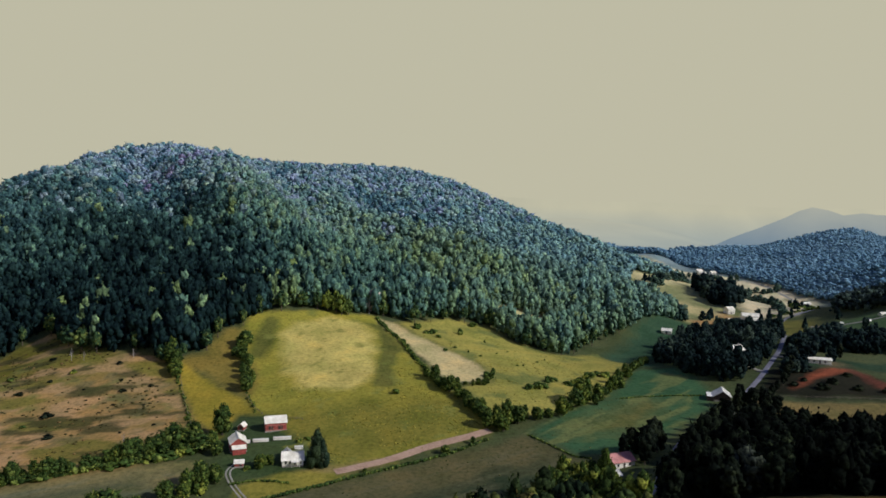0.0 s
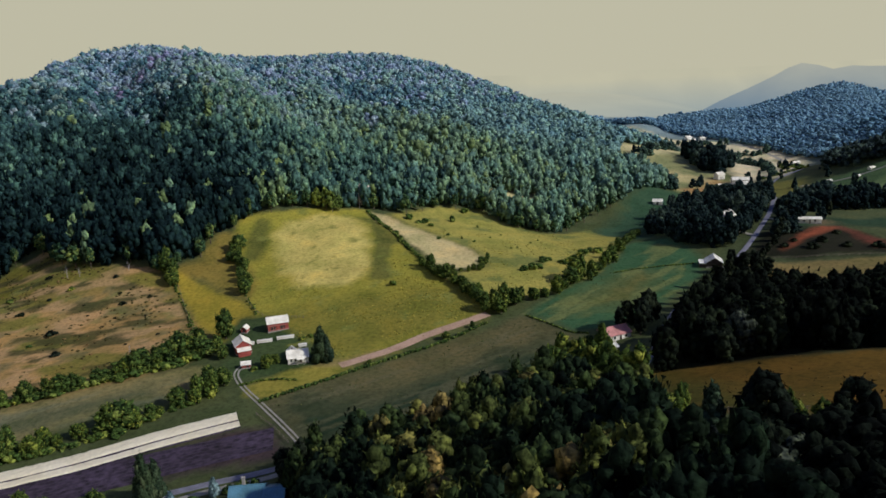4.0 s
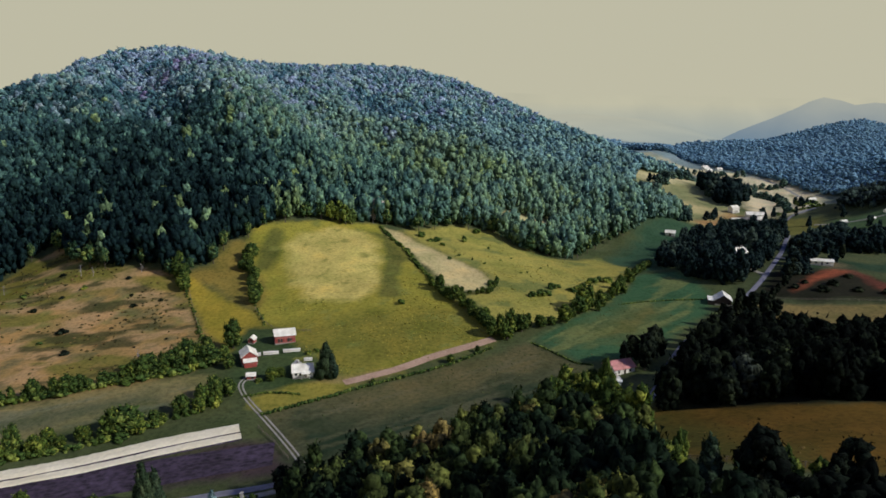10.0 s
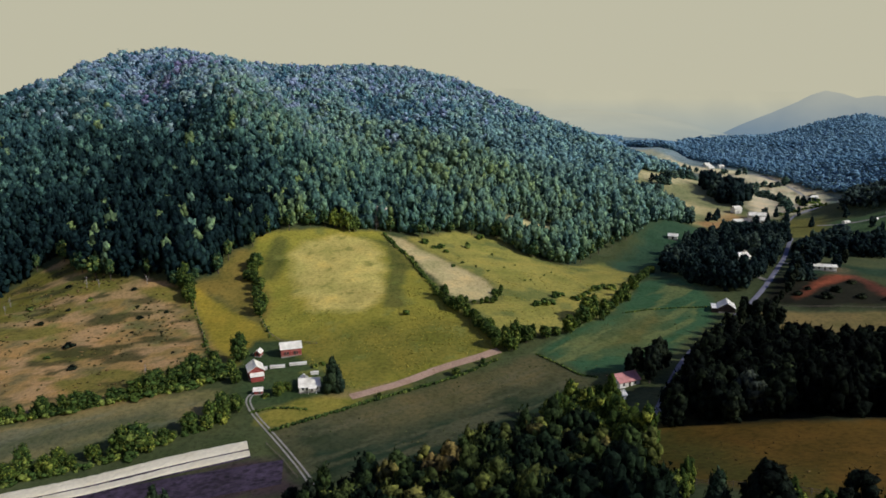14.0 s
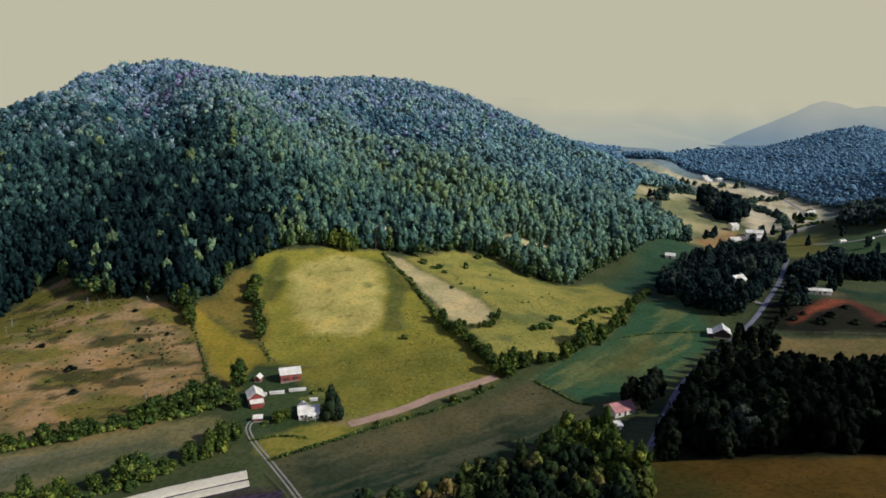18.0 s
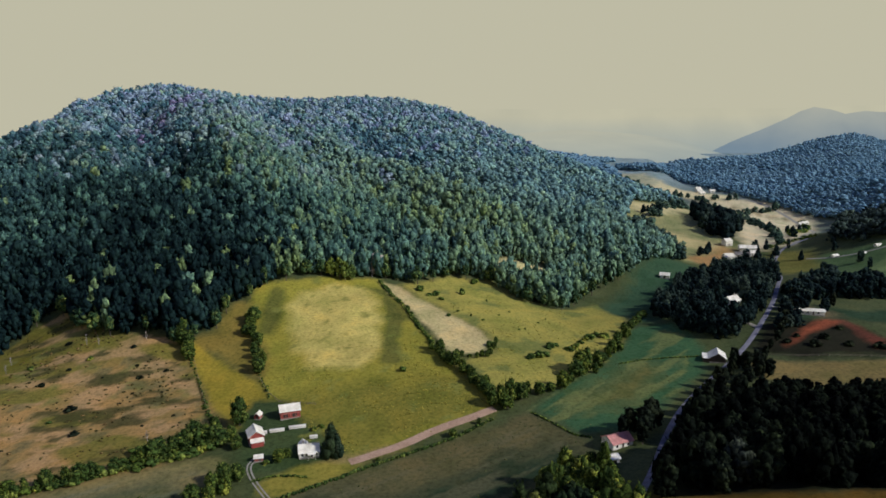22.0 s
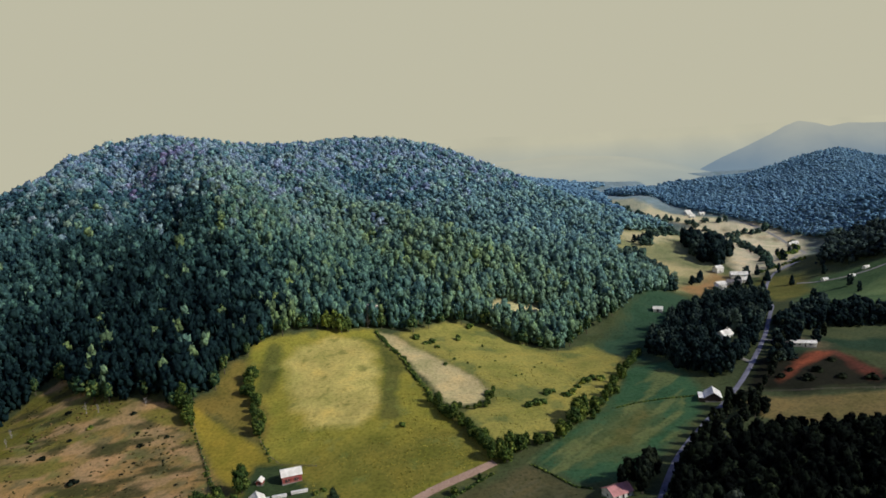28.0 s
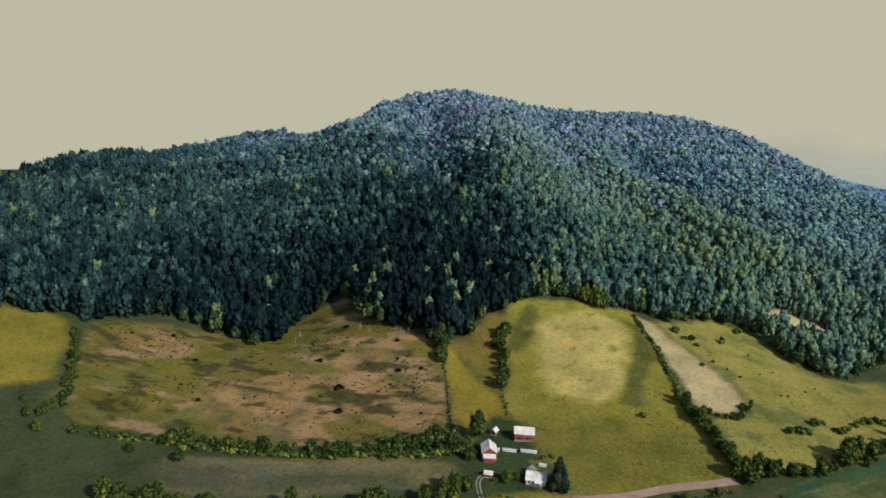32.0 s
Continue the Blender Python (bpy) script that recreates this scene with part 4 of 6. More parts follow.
CREST_Z = {
    "far_mountain_range": (-100, -72, -40, 4, 51, 79, 94, 83, 67, 78, 74, 70, 50, 30),
    "misty_range": (34, 24, 30, 36, 26, 20, 4, -18, -50, -90, -120, -150),
    "faint_mountain_range": (95, 92, 98, 90, 92, 88, 92, 96, 94),
}
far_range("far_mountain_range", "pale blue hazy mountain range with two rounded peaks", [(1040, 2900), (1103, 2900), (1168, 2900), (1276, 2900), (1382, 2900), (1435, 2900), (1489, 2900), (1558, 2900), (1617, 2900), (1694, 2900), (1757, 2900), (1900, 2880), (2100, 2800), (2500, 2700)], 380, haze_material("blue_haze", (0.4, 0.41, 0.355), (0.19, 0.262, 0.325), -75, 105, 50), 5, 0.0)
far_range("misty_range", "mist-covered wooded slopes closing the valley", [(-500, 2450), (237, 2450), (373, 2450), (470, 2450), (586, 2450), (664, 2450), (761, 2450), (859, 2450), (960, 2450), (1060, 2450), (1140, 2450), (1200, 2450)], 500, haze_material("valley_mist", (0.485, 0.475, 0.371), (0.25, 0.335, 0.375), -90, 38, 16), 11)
# added glowing screen in haze colour, to hide the ground's far edge
far_range("faint_mountain_range", "glowing haze-coloured screen hiding the far edge of the ground", [(-700, 3100), (-200, 3100), (150, 3100), (600, 3100), (1000, 3120), (1400, 3150), (1900, 3150), (2500, 3100), (3100, 2900)], 200, haze_material("pale_haze", (0.515, 0.497, 0.374), (0.27, 0.345, 0.375), -130, 62, 14), 8, 0.0)


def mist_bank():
    """Mist closing the view to the west: a glowing sky-coloured screen hiding the ground."""
    m = bpy.data.materials.new("mist_glow")
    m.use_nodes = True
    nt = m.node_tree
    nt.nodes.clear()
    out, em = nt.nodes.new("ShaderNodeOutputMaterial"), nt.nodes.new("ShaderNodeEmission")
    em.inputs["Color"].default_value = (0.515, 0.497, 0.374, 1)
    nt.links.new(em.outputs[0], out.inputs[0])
    vs, fs = [], []
    for k in range(25):
        a = radians(28 + 3 * k)
        r = 1900
        for rr, z in ((r + 60, -60), (r, -40), (r, 118), (r + 60, 122)):
            vs.append((-math.sin(a) * rr, math.cos(a) * rr, z))
    for k in range(24):
        for j in range(3):
            q = k * 4 + j
            fs.append((q, q + 1, q + 5, q + 4))
    return tagged(mesh_object("mist_bank", vs, fs, m, smooth=True), "glowing sky-coloured mist screen hiding the ground beyond the mountain", "mist", kind="structure")


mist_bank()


# ---- roads, drives and beds ----
def drape(name, line, profile, mat, label, category, step=2.0, kind="structure", lift=0.0, parent=None):
    """A strip laid along a line of the plan; profile: offsets across and heights over the ground."""
    pts = along(smooth_line(line), step)
    vs, fs = [], []
    n = len(profile)
    for x, y, a in pts:
        for off, h in profile:
            px, py = x - math.sin(a) * off, y + math.cos(a) * off
            vs.append((px, py, gz(px, py) + h + lift))
    for i in range(len(pts) - 1):
        for j in range(n - 1):
            a = i * n + j
            fs.append((a, a + n, a + n + 1, a + 1))
    ob = mesh_object(name, vs, fs, mat, parent, smooth=False)
    return tagged(ob, label, category, kind=kind) if parent is None else ob


def road_profile(w):
    return [(-w / 2 - 0.5, -0.35), (-w / 2, 0.14), (-w / 4, 0.18), (0, 0.2), (w / 4, 0.18), (w / 2, 0.14), (w / 2 + 0.5, -0.35)]


VALLEY_ROAD = [(62, 212), (72, 234), (82, 254), (95, 282), (112, 312), (136, 342), (158, 366), (178, 389), (208, 433), (240, 494), (256, 522), (276, 572), (300, 632), (335, 690), (352, 700), (380, 720)]
drape("valley_road", VALLEY_ROAD, road_profile(2.5), M_ASPHALT, "pale worn asphalt lane winding up the valley", "road")
drape("far_road", [(352, 700), (410, 780), (470, 880), (490, 950), (500, 1040), (470, 1110)], road_profile(5.0), M_GRAVEL, "pale lane past the far fields", "road", 8)
drape("near_road", [(-150, 174), (-110, 186), (-90, 192), (-77, 195), (-65, 196.5), (-55, 197), (-45, 199), (-30, 202), (-10, 204)], road_profile(3.4), M_ASPHALT, "grey asphalt road beside the ploughed field", "road")
drape("house_drive", [(-102, 172), (-92, 181), (-82, 187), (-72, 190.5), (-61, 191.5), (-52, 192), (-44, 195)], road_profile(3.0), M_GRAVEL, "pale gravel drive in front of the blue-roofed house", "drive")
drape("farm_lane", [(-80, 279), (-82, 273), (-79, 266), (-73, 257), (-64, 245), (-55, 231), (-48, 219), (-42, 206), (-41, 200)], [(-1.15, -0.3), (-1.1, 0.12), (-0.45, 0.12), (-0.4, -0.25), (0.4, -0.25), (0.45, 0.12), (1.1, 0.12), (1.15, -0.3)], M_GRAVEL, "pale two-track gravel farm lane with a grass middle", "drive")
drape("farm_track", [(-40, 276), (-28, 282.5), (-16, 289.5), (-5, 298), (10, 306), (24, 314)], [(-2.8, -0.2), (-2.2, 0.07), (0, 0.1), (2.2, 0.07), (2.8, -0.2)], plain("pink_earth", (0.4, 0.27, 0.2), 0.95, 1.5, 0.25), "pinkish bare earth track along the meadow", "track")
drape("knoll_drive", [(186, 398), (180, 412), (176, 430), (182, 446), (190, 452)], road_profile(2.6), M_GRAVEL, "narrow gravel drive up the wooded knoll", "drive")
drape("pasture_lane", [(335, 640), (350, 622), (372, 606), (400, 598), (430, 590)], road_profile(2.6), M_GRAVEL, "pale lane along the top of the side valley pasture", "road", 6)
drape("home_drive", [(208, 433), (214, 428), (222, 424), (230, 418)], road_profile(2.4), M_GRAVEL, "pale drive to the long white home", "drive")
drape("ploughed_field", [(-150, 193), (-128, 202), (-100, 211), (-78, 217), (-56, 221)], [(-8.5, 0.03), (-7, 0.3), (-6, 0.05), (-5, 0.28), (-4, 0.05), (-3, 0.3), (-2, 0.05), (-1, 0.27), (0, 0.06), (1, 0.3), (2, 0.05), (3, 0.28), (4, 0.06), (5, 0.3), (6, 0.05), (7, 0.28), (8.5, 0.03)], M_PLOUGH, "ploughed purplish soil in long ridges", "field", 1.5)
BED_LINE = [(-176, 196), (-150, 208), (-130, 217), (-109, 226), (-92, 233), (-73, 240)]


def covered_bed(shift, wide, seed):
    """A bed under row cover: a low quilted hump whose edges wander, weighted with earth along one side."""
    a = math.radians(22)
    line = smooth_line([(x + math.sin(a) * shift, y - math.cos(a) * shift) for x, y in BED_LINE])
    root = tagged(new("covered_bed"), "long vegetable bed under wrinkled white row cover", "row cover", "covered beds")
    rng = np.random.default_rng(seed)
    vs, fs = [], []
    prof = ((-1.0, 0.02), (-0.92, 0.3), (-0.6, 0.55), (-0.2, 0.6), (0.15, 0.52), (0.55, 0.6), (0.9, 0.34), (1.0, 0.02))
    pts = along(line, 1.6)
    for k, (x, y, h) in enumerate(pts):
        sway = 0.25 * math.sin(k * 0.21 + seed) + rng.uniform(-0.16, 0.16)
        for off, up in prof:
            o = off * wide / 2 * (1 + rng.uniform(-0.05, 0.05)) + sway
            px, py = x - math.sin(h) * o, y + math.cos(h) * o
            vs.append((px, py, gz(px, py) + up * rng.uniform(0.82, 1.15)))
    n = len(prof)
    for k in range(len(pts) - 1):
        for q in range(n - 1):
            b = k * n + q
            fs.append((b, b + n, b + n + 1, b + 1))
    mesh_object("cover", vs, fs, M_FILM, root)
    edge = [(x + math.sin(a) * (wide / 2 + 0.25), y - math.cos(a) * (wide / 2 + 0.25)) for x, y in line]
    drape("soil_edge", edge, [(-0.5, 0.0), (0, 0.34), (0.5, 0.0)], M_PLOUGH, "", "", 2, parent=root)
    return root


covered_bed(-0.4, 6.0, 3)
covered_bed(5.6, 4.2, 8)

# ---- kinds of trees and bushes ----
M_LEAF_YELLOW = foliage("yellow_green_leaves", (0.045, 0.075, 0.022), (0.12, 0.165, 0.04), (0.22, 0.25, 0.06))
NURSERY = []


def nursery(*a, **k):
    ob = (tree_kind if len(a) > 5 else shrub_kind)(*a, **k)
    NURSERY.append(ob)
    return ob


BROAD = [nursery("tree", 100 + k, w, h, "round", M_LEAF, 34, 520) for k, (w, h) in enumerate(((8.5, 15), (7.2, 16), (9.5, 14), (6.5, 17), (8, 13)))]
DARK = [nursery("tree", 120 + k, w, h, "round", M_LEAF_DARK, 32, 420) for k, (w, h) in enumerate(((9, 15), (8, 16.5), (10, 14), (7.5, 17)))]
FIELD = [nursery("tree", 140 + k, w, h, "round", M_LEAF_FIELD, 40, 1000, 0.1, ICO1, 0.27, 0.06) for k, (w, h) in enumerate(((6.4, 8.2), (5.4, 9), (7.2, 7.6), (4.8, 7), (6.0, 6.2), (4.4, 8.4)))]
CONE = [nursery("conifer", 160 + k, w, h, "cone", M_NEEDLE, 40, 520, 0.06) for k, (w, h) in enumerate(((7, 15), (6, 13)))]
YELLOW = [nursery("tree", 150 + k, w, h, "round", M_LEAF_YELLOW, 26, 360) for k, (w, h) in enumerate(((6, 10), (5, 11)))]
SPRUCE = nursery("spruce", 170, 3.0, 5.5, "cone", foliage("blue_spruce_needles", (0.06, 0.1, 0.12), (0.12, 0.19, 0.22), (0.2, 0.28, 0.32)), 34, 400, 0.05)
BUSH = [nursery("bush", 180 + k, w, h, M_LEAF_FIELD) for k, (w, h) in enumerate(((3.6, 2.6), (3.0, 3.0), (4.4, 2.4)))]
SCRUB = [nursery("bush", 190 + k, w, h, M_LEAF_DARK) for k, (w, h) in enumerate(((4.2, 2.6), (3.4, 2.2)))]


def dead_tree():
    rng = np.random.default_rng(5)
    root = new("dead_tree")
    tv, tf = trunk_arrays(rng, 12, 0.32, 14, 2.6)
    t = new("trunk", fast_mesh("trunk", tv, tf, M_DEAD))
    bv, bf = trunk_arrays(rng, 13.5, 0.12, 26, 1.9)
    b = new("branches", fast_mesh("branches", bv, bf, M_DEAD))
    t.parent = b.parent = root
    NURSERY.append(root)
    return root


DEAD = dead_tree()


def stand(kinds, x, y, label, category="tree", group="", scale=(0.85, 1.15), tall=(0.9, 1.12)):
    k = kinds[int(RNG.integers(0, len(kinds)))] if isinstance(kinds, list) else kinds
    s = RNG.uniform(*scale)
    return tagged(plant(k, x, y, s, RNG.uniform(*tall)), label, category, group)


def hedgerow(kinds, line, step, jitter, label, group, scale=(0.7, 1.2), category="tree"):
    for x, y, _a in along(line, step):
        stand(kinds, x + RNG.uniform(-jitter, jitter), y + RNG.uniform(-jitter, jitter), label, category, group, scale, (0.75, 1.15))


# ---- the wooded hill below the camera ----
def road_gap(x, y):
    """Clear of the lane."""
    d = np.full(len(x), 1e9)
    for px, py, _a in along(VALLEY_ROAD, 4):
        d = np.minimum(d, (x - px) ** 2 + (y - py) ** 2)
    return d > 15


def grove(name, label, plan, gap, seed, mat, width, height, low, high, keep=road_gap, clumps=24, sprays=260, patch=25):
    """A wood of many trees, too dense to count, as one mass of separate crowns."""
    xs, ys = scatter(plan, gap, seed, keep)
    rng = np.random.default_rng(seed + 1)
    size = rng.uniform(low, high, len(xs))
    tones = np.clip(1.15 * fbm(xs, ys, patch, seed) - 0.06 + rng.normal(0, 0.2, len(xs)), 0, 1)
    return wood_mass(name, label, xs, ys, width * size, height * size * rng.uniform(0.85, 1.15, len(xs)), tones, mat, seed + 2, clumps, 7, sprays)


HILL_WOOD = [(-44, 192), (-30, 195), (-8, 201), (8, 210), (24, 221), (38, 236), (46, 247), (56, 250), (62, 246), (67, 236), (61, 212), (59, 195), (54, 172), (44, 160), (38, 140), (42, 112), (40, 70), (0, 66), (-22, 90), (-30, 130), (-36, 165)]
HILL_EDGE = [(34, 240), (44, 250), (58, 250), (67, 236), (62, 196), (50, 186), (44, 206), (40, 226)]
grove("hill_wood", "dense leafy wood on the slope of the near hill", HILL_WOOD, 6.4, 201, M_NEARWOOD, 8.2, 14.5, 0.7, 1.1, lambda x, y: road_gap(x, y) & ~inside(x, y, HILL_EDGE))
xs, ys = scatter(HILL_EDGE, 6.4, 203, road_gap)
for x, y in zip(xs, ys):
    stand(BROAD, float(x), float(y), "leafy sunlit broadleaf tree at the edge of the hill wood", "tree", "trees at the edge of the hill wood", (0.75, 1.05))
stand(BROAD[1], 57, 190, "tall sunlit broadleaf tree at the corner of the hill field", "tree", "trees at the edge of the hill wood", (1.1, 1.1), (1.0, 1.0))
for x, y, s in ((48, 150, 0.9), (54, 147, 1.0), (58, 139, 0.9), (51, 156, 0.8), (46, 134, 1.1), (56, 152, 0.7), (44, 142, 1.1), (62, 133, 0.8), (68, 128, 0.8), (50, 140, 1.0)):
    stand(BROAD, x, y, "low bushy tree on the edge of the hill field", "tree", "trees along the hill field", (s * 0.6, s * 0.6), (1, 1))
for x, y, k, s in ((60, 121, DARK[2], 1.0), (51, 123, CONE[1], 0.95), (42, 126, DARK[0], 0.75), (80, 126, DARK[0], 0.7), (90, 126, DARK[2], 0.65), (72, 118, DARK[1], 0.55), (100, 118, DARK[1], 0.8)):
    stand(k, x, y, "dark rounded tree on the edge of the hill field" if k not in CONE else "dark pointed conifer on the edge of the hill field", "tree", "trees along the hill field", (s, s), (1, 1))

HILL_FOOT = [(38, 60), (42, 108), (60, 114), (84, 112), (110, 110), (150, 118), (215, 128), (240, 60), (120, 30)]
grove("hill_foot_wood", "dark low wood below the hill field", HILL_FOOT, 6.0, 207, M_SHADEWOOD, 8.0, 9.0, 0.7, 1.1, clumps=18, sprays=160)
for x, y, k, s in ((66, 122, BROAD[0], 0.5), (74, 126, BROAD[2], 0.42), (110, 122, DARK[2], 0.55), (118, 126, DARK[0], 0.5), (128, 122, DARK[1], 0.55), (140, 126, DARK[2], 0.5), (86, 120, DARK[3], 0.5), (94, 119, BROAD[3], 0.42), (152, 130, DARK[0], 0.55), (165, 132, DARK[1], 0.5)):
    stand(k, x, y, "low dark tree below the hill field", "tree", "trees below the hill field", (s, s), (1, 1))

# ---- wood between the hill field and the road, its shade painted into the leaves ----
DARK_WOOD = [(74, 224), (86, 246), (98, 268), (110, 288), (120, 300), (132, 306), (151, 302), (169, 296), (199, 294), (290, 286), (340, 250), (250, 212), (150, 209), (98, 217)]
grove("shaded_wood", "dark broadleaf wood beside the lane, with shade in its leaf colour", DARK_WOOD, 7.6, 211, M_SHADEWOOD, 9.5, 16, 0.75, 1.12)
stand(DEAD, 126, 296, "bare pale dead tree among dark wood", "tree", "", (1.2, 1.2))
stand(DEAD, 130, 294, "bare pale dead tree among dark wood", "tree", "", (1.0, 1.0))
for x, y, s in ((85, 281, 0.9), (88, 285, 0.9), (92, 289, 0.8), (80, 284, 0.85), (83, 275, 0.8), (76, 282, 0.6), (152, 352, 0.8), (157, 349, 0.8), (163, 350, 0.75), (147, 343, 0.6), (124, 310, 0.5), (132, 322, 0.5), (166, 342, 0.7), (160, 340, 0.7), (153, 336, 0.65), (146, 328, 0.6), (140, 320, 0.65)):
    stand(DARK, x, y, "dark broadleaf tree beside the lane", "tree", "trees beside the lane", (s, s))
for x, y, s in ((175, 330, 1.6), (196, 322, 1.4), (215, 318, 1.5), (240, 312, 1.6), (262, 308, 1.5), (186, 312, 1.5), (208, 306, 1.4), (230, 300, 1.6), (192, 378, 1.2), (204, 372, 1.4), (214, 380, 1.3), (222, 370, 1.5), (200, 384, 1.0), (236, 366, 1.4), (246, 362, 1.5), (228, 392, 1.0)):
    stand(SCRUB, x, y, "dark scrub bush on the rough slope", "bush", "rough slope scrub", (s, s))

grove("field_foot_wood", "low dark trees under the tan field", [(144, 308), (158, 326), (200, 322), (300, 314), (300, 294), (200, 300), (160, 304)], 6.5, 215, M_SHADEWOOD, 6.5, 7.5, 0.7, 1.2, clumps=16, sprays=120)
for x, y, s in ((187, 380, 0.5), (192, 387, 0.55), (197, 394, 0.55), (203, 405, 0.5), (171, 359, 0.5), (180, 372, 0.4), (167, 352, 0.55), (226, 446, 0.5), (231, 452, 0.55), (216, 426, 0.45)):
    stand(DARK, x, y, "dark broadleaf tree beside the lane", "tree", "trees beside the lane", (s, s))

for k, (x, y, a) in enumerate(along(VALLEY_ROAD, 9)[2:17]):
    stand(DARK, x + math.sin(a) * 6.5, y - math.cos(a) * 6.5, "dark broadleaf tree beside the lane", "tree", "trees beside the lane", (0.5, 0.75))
grove("bank_wood", "dark low trees on the bank beside the lane", [(192, 392), (204, 412), (222, 446), (236, 478), (250, 482), (246, 456), (232, 436), (216, 410), (204, 390)], 5.5, 217, M_KNOLLWOOD, 6.0, 7.5, 0.7, 1.2, lambda x, y: road_gap(x, y) & ((x - 222) ** 2 + (y - 416) ** 2 > 110), clumps=16, sprays=120)

# ---- wooded knoll beyond the bottom land ----
KNOLL_WOOD = [(138, 452), (150, 480), (180, 528), (205, 556), (250, 612), (276, 620), (290, 606), (270, 560), (252, 520), (236, 492), (214, 450), (198, 425), (183, 404), (174, 391), (162, 386), (147, 406)]


def knoll_keep(x, y):
    return road_gap(x, y) & ((x - 190) ** 2 + (y - 449) ** 2 > 130) & ((x - 182) ** 2 + (y - 434) ** 2 > 140)


grove("knoll_wood", "dark wood covering the knoll beside the lane", KNOLL_WOOD, 7.0, 221, M_KNOLLWOOD, 8.0, 13.5, 0.7, 1.1, knoll_keep, 18, 160)
grove("round_grove", "round dark grove beside the far field", [(285, 745), (300, 735), (330, 775), (345, 815), (322, 850), (300, 845), (288, 800)], 9, 231, M_KNOLLWOOD, 11, 19, 0.8, 1.15, clumps=14, sprays=0)
grove("lawn_belt", "dark belt of trees above the lawn", [(230, 456), (236, 474), (258, 490), (276, 498), (300, 474), (420, 464), (420, 440), (300, 446), (262, 452), (246, 450)], 6.5, 232, M_KNOLLWOOD, 8, 11, 0.7, 1.1, clumps=14, sprays=0)
SIDE_TREES = np.array(((303, 640), (320, 668), (342, 690), (360, 640), (352, 585), (330, 640), (300, 546), (345, 560), (371, 740), (392, 796), (431, 847), (469, 907), (400, 860), (380, 760), (284, 655), (292, 668), (300, 662), (314, 700), (322, 694), (280, 640), (270, 632), (232, 812), (240, 822), (248, 830), (256, 828), (244, 808), (246, 664), (256, 676), (262, 686), (220, 420), (236, 424)), float)
wood_mass("side_valley_trees", "scattered single dark trees in the side valley", SIDE_TREES[:, 0], SIDE_TREES[:, 1], RNG.uniform(4.5, 7.5, len(SIDE_TREES)), RNG.uniform(7, 11, len(SIDE_TREES)), RNG.uniform(0.1, 0.7, len(SIDE_TREES)), M_KNOLLWOOD, 237, 20, 6, 120)
hedgerow(BUSH, [(372, 742), (392, 790), (420, 830), (470, 905), (500, 975)], 7, 2, "bush along the far field ditch", "far ditch bushes", (1.0, 2.2), "bush")
hedgerow(BUSH, [(330, 700), (352, 712), (384, 722)], 6, 1, "bush along the flat field", "flat field bushes", (0.8, 1.6), "bush")

FAR_LINES = [p for line, gap in (([(345, 705), (372, 790), (392, 870), (428, 990), (402, 1095), (372, 1190), (352, 1300), (322, 1400)], 16), ([(352, 990), (395, 1015), (440, 1030), (500, 1050)], 11), ([(330, 1085), (365, 1120), (380, 1140)], 9), ([(400, 1110), (460, 1108)], 13), ([(240, 800), (262, 850), (300, 900), (322, 940)], 12), ([(300, 1060), (338, 1200), (350, 1290)], 12)) for p in along(line, gap)]
FAR_LINES = np.array([(x, y) for x, y, _a in FAR_LINES]) + RNG.uniform(-4, 4, (len(FAR_LINES), 2))
wood_mass("far_hedge_trees", "hazy hedge trees and copses between the far fields", FAR_LINES[:, 0], FAR_LINES[:, 1], RNG.uniform(7, 13, len(FAR_LINES)), RNG.uniform(6, 11, len(FAR_LINES)), RNG.uniform(0.0, 0.9, len(FAR_LINES)), M_MIDWOODS, 239, 16, 6)

grove("slope_wood", "broadleaf trees running down the side of the slope pasture", [(176, 700), (196, 740), (206, 770), (216, 765), (222, 720), (228, 700), (226, 650), (214, 618), (190, 600), (180, 620), (196, 650)], 8, 241, M_MIDWOODS, 9, 12, 0.7, 1.15, lambda x, y: road_gap(x, y) & (fbm(x, y, 22, 57) > 0.4), clumps=14, sprays=40)

# ---- hedgerows and trees of the meadows ----
hedgerow(FIELD, [(-232, 247), (-205, 254), (-169, 263), (-150, 268), (-130, 275), (-110, 282), (-100, 290)], 4.2, 1.4, "leafy hedgerow tree under the brown pasture", "hedgerow under the brown pasture", (0.65, 1.2))
hedgerow(BUSH, [(-232, 246), (-205, 253), (-169, 262), (-150, 267), (-130, 274), (-110, 281), (-101, 288)], 2.4, 0.8, "rank bush filling the hedgerow", "hedgerow bushes", (0.8, 1.5), "bush")
hedgerow(FIELD, [(-124, 281), (-112, 286), (-103, 293), (-98, 288)], 3.0, 2.0, "leafy hedgerow tree under the brown pasture", "hedgerow under the brown pasture", (1.0, 1.5))
hedgerow(FIELD, [(-215, 193), (-180, 206), (-145, 222), (-130, 229), (-114, 236), (-102, 246), (-87, 256)], 5.2, 1.8, "leafy tree in the row along the creek", "trees along the creek", (0.6, 1.3))
hedgerow(BUSH, [(-200, 197), (-145, 221), (-130, 228), (-114, 235), (-102, 245), (-88, 255)], 3.4, 1.2, "rank bush along the creek bank", "creek bank bushes", (0.7, 1.3), "bush")
for x, y, s in ((-88, 260, 1.2), (-84, 264, 1.0), (-92, 256, 1.0), (-113, 238, 1.5), (-117, 236, 1.3), (-98, 250, 1.1), (-146, 224, 1.2), (-136, 228, 1.0)):
    stand(FIELD, x, y, "larger leafy tree along the creek", "tree", "trees along the creek", (s, s))
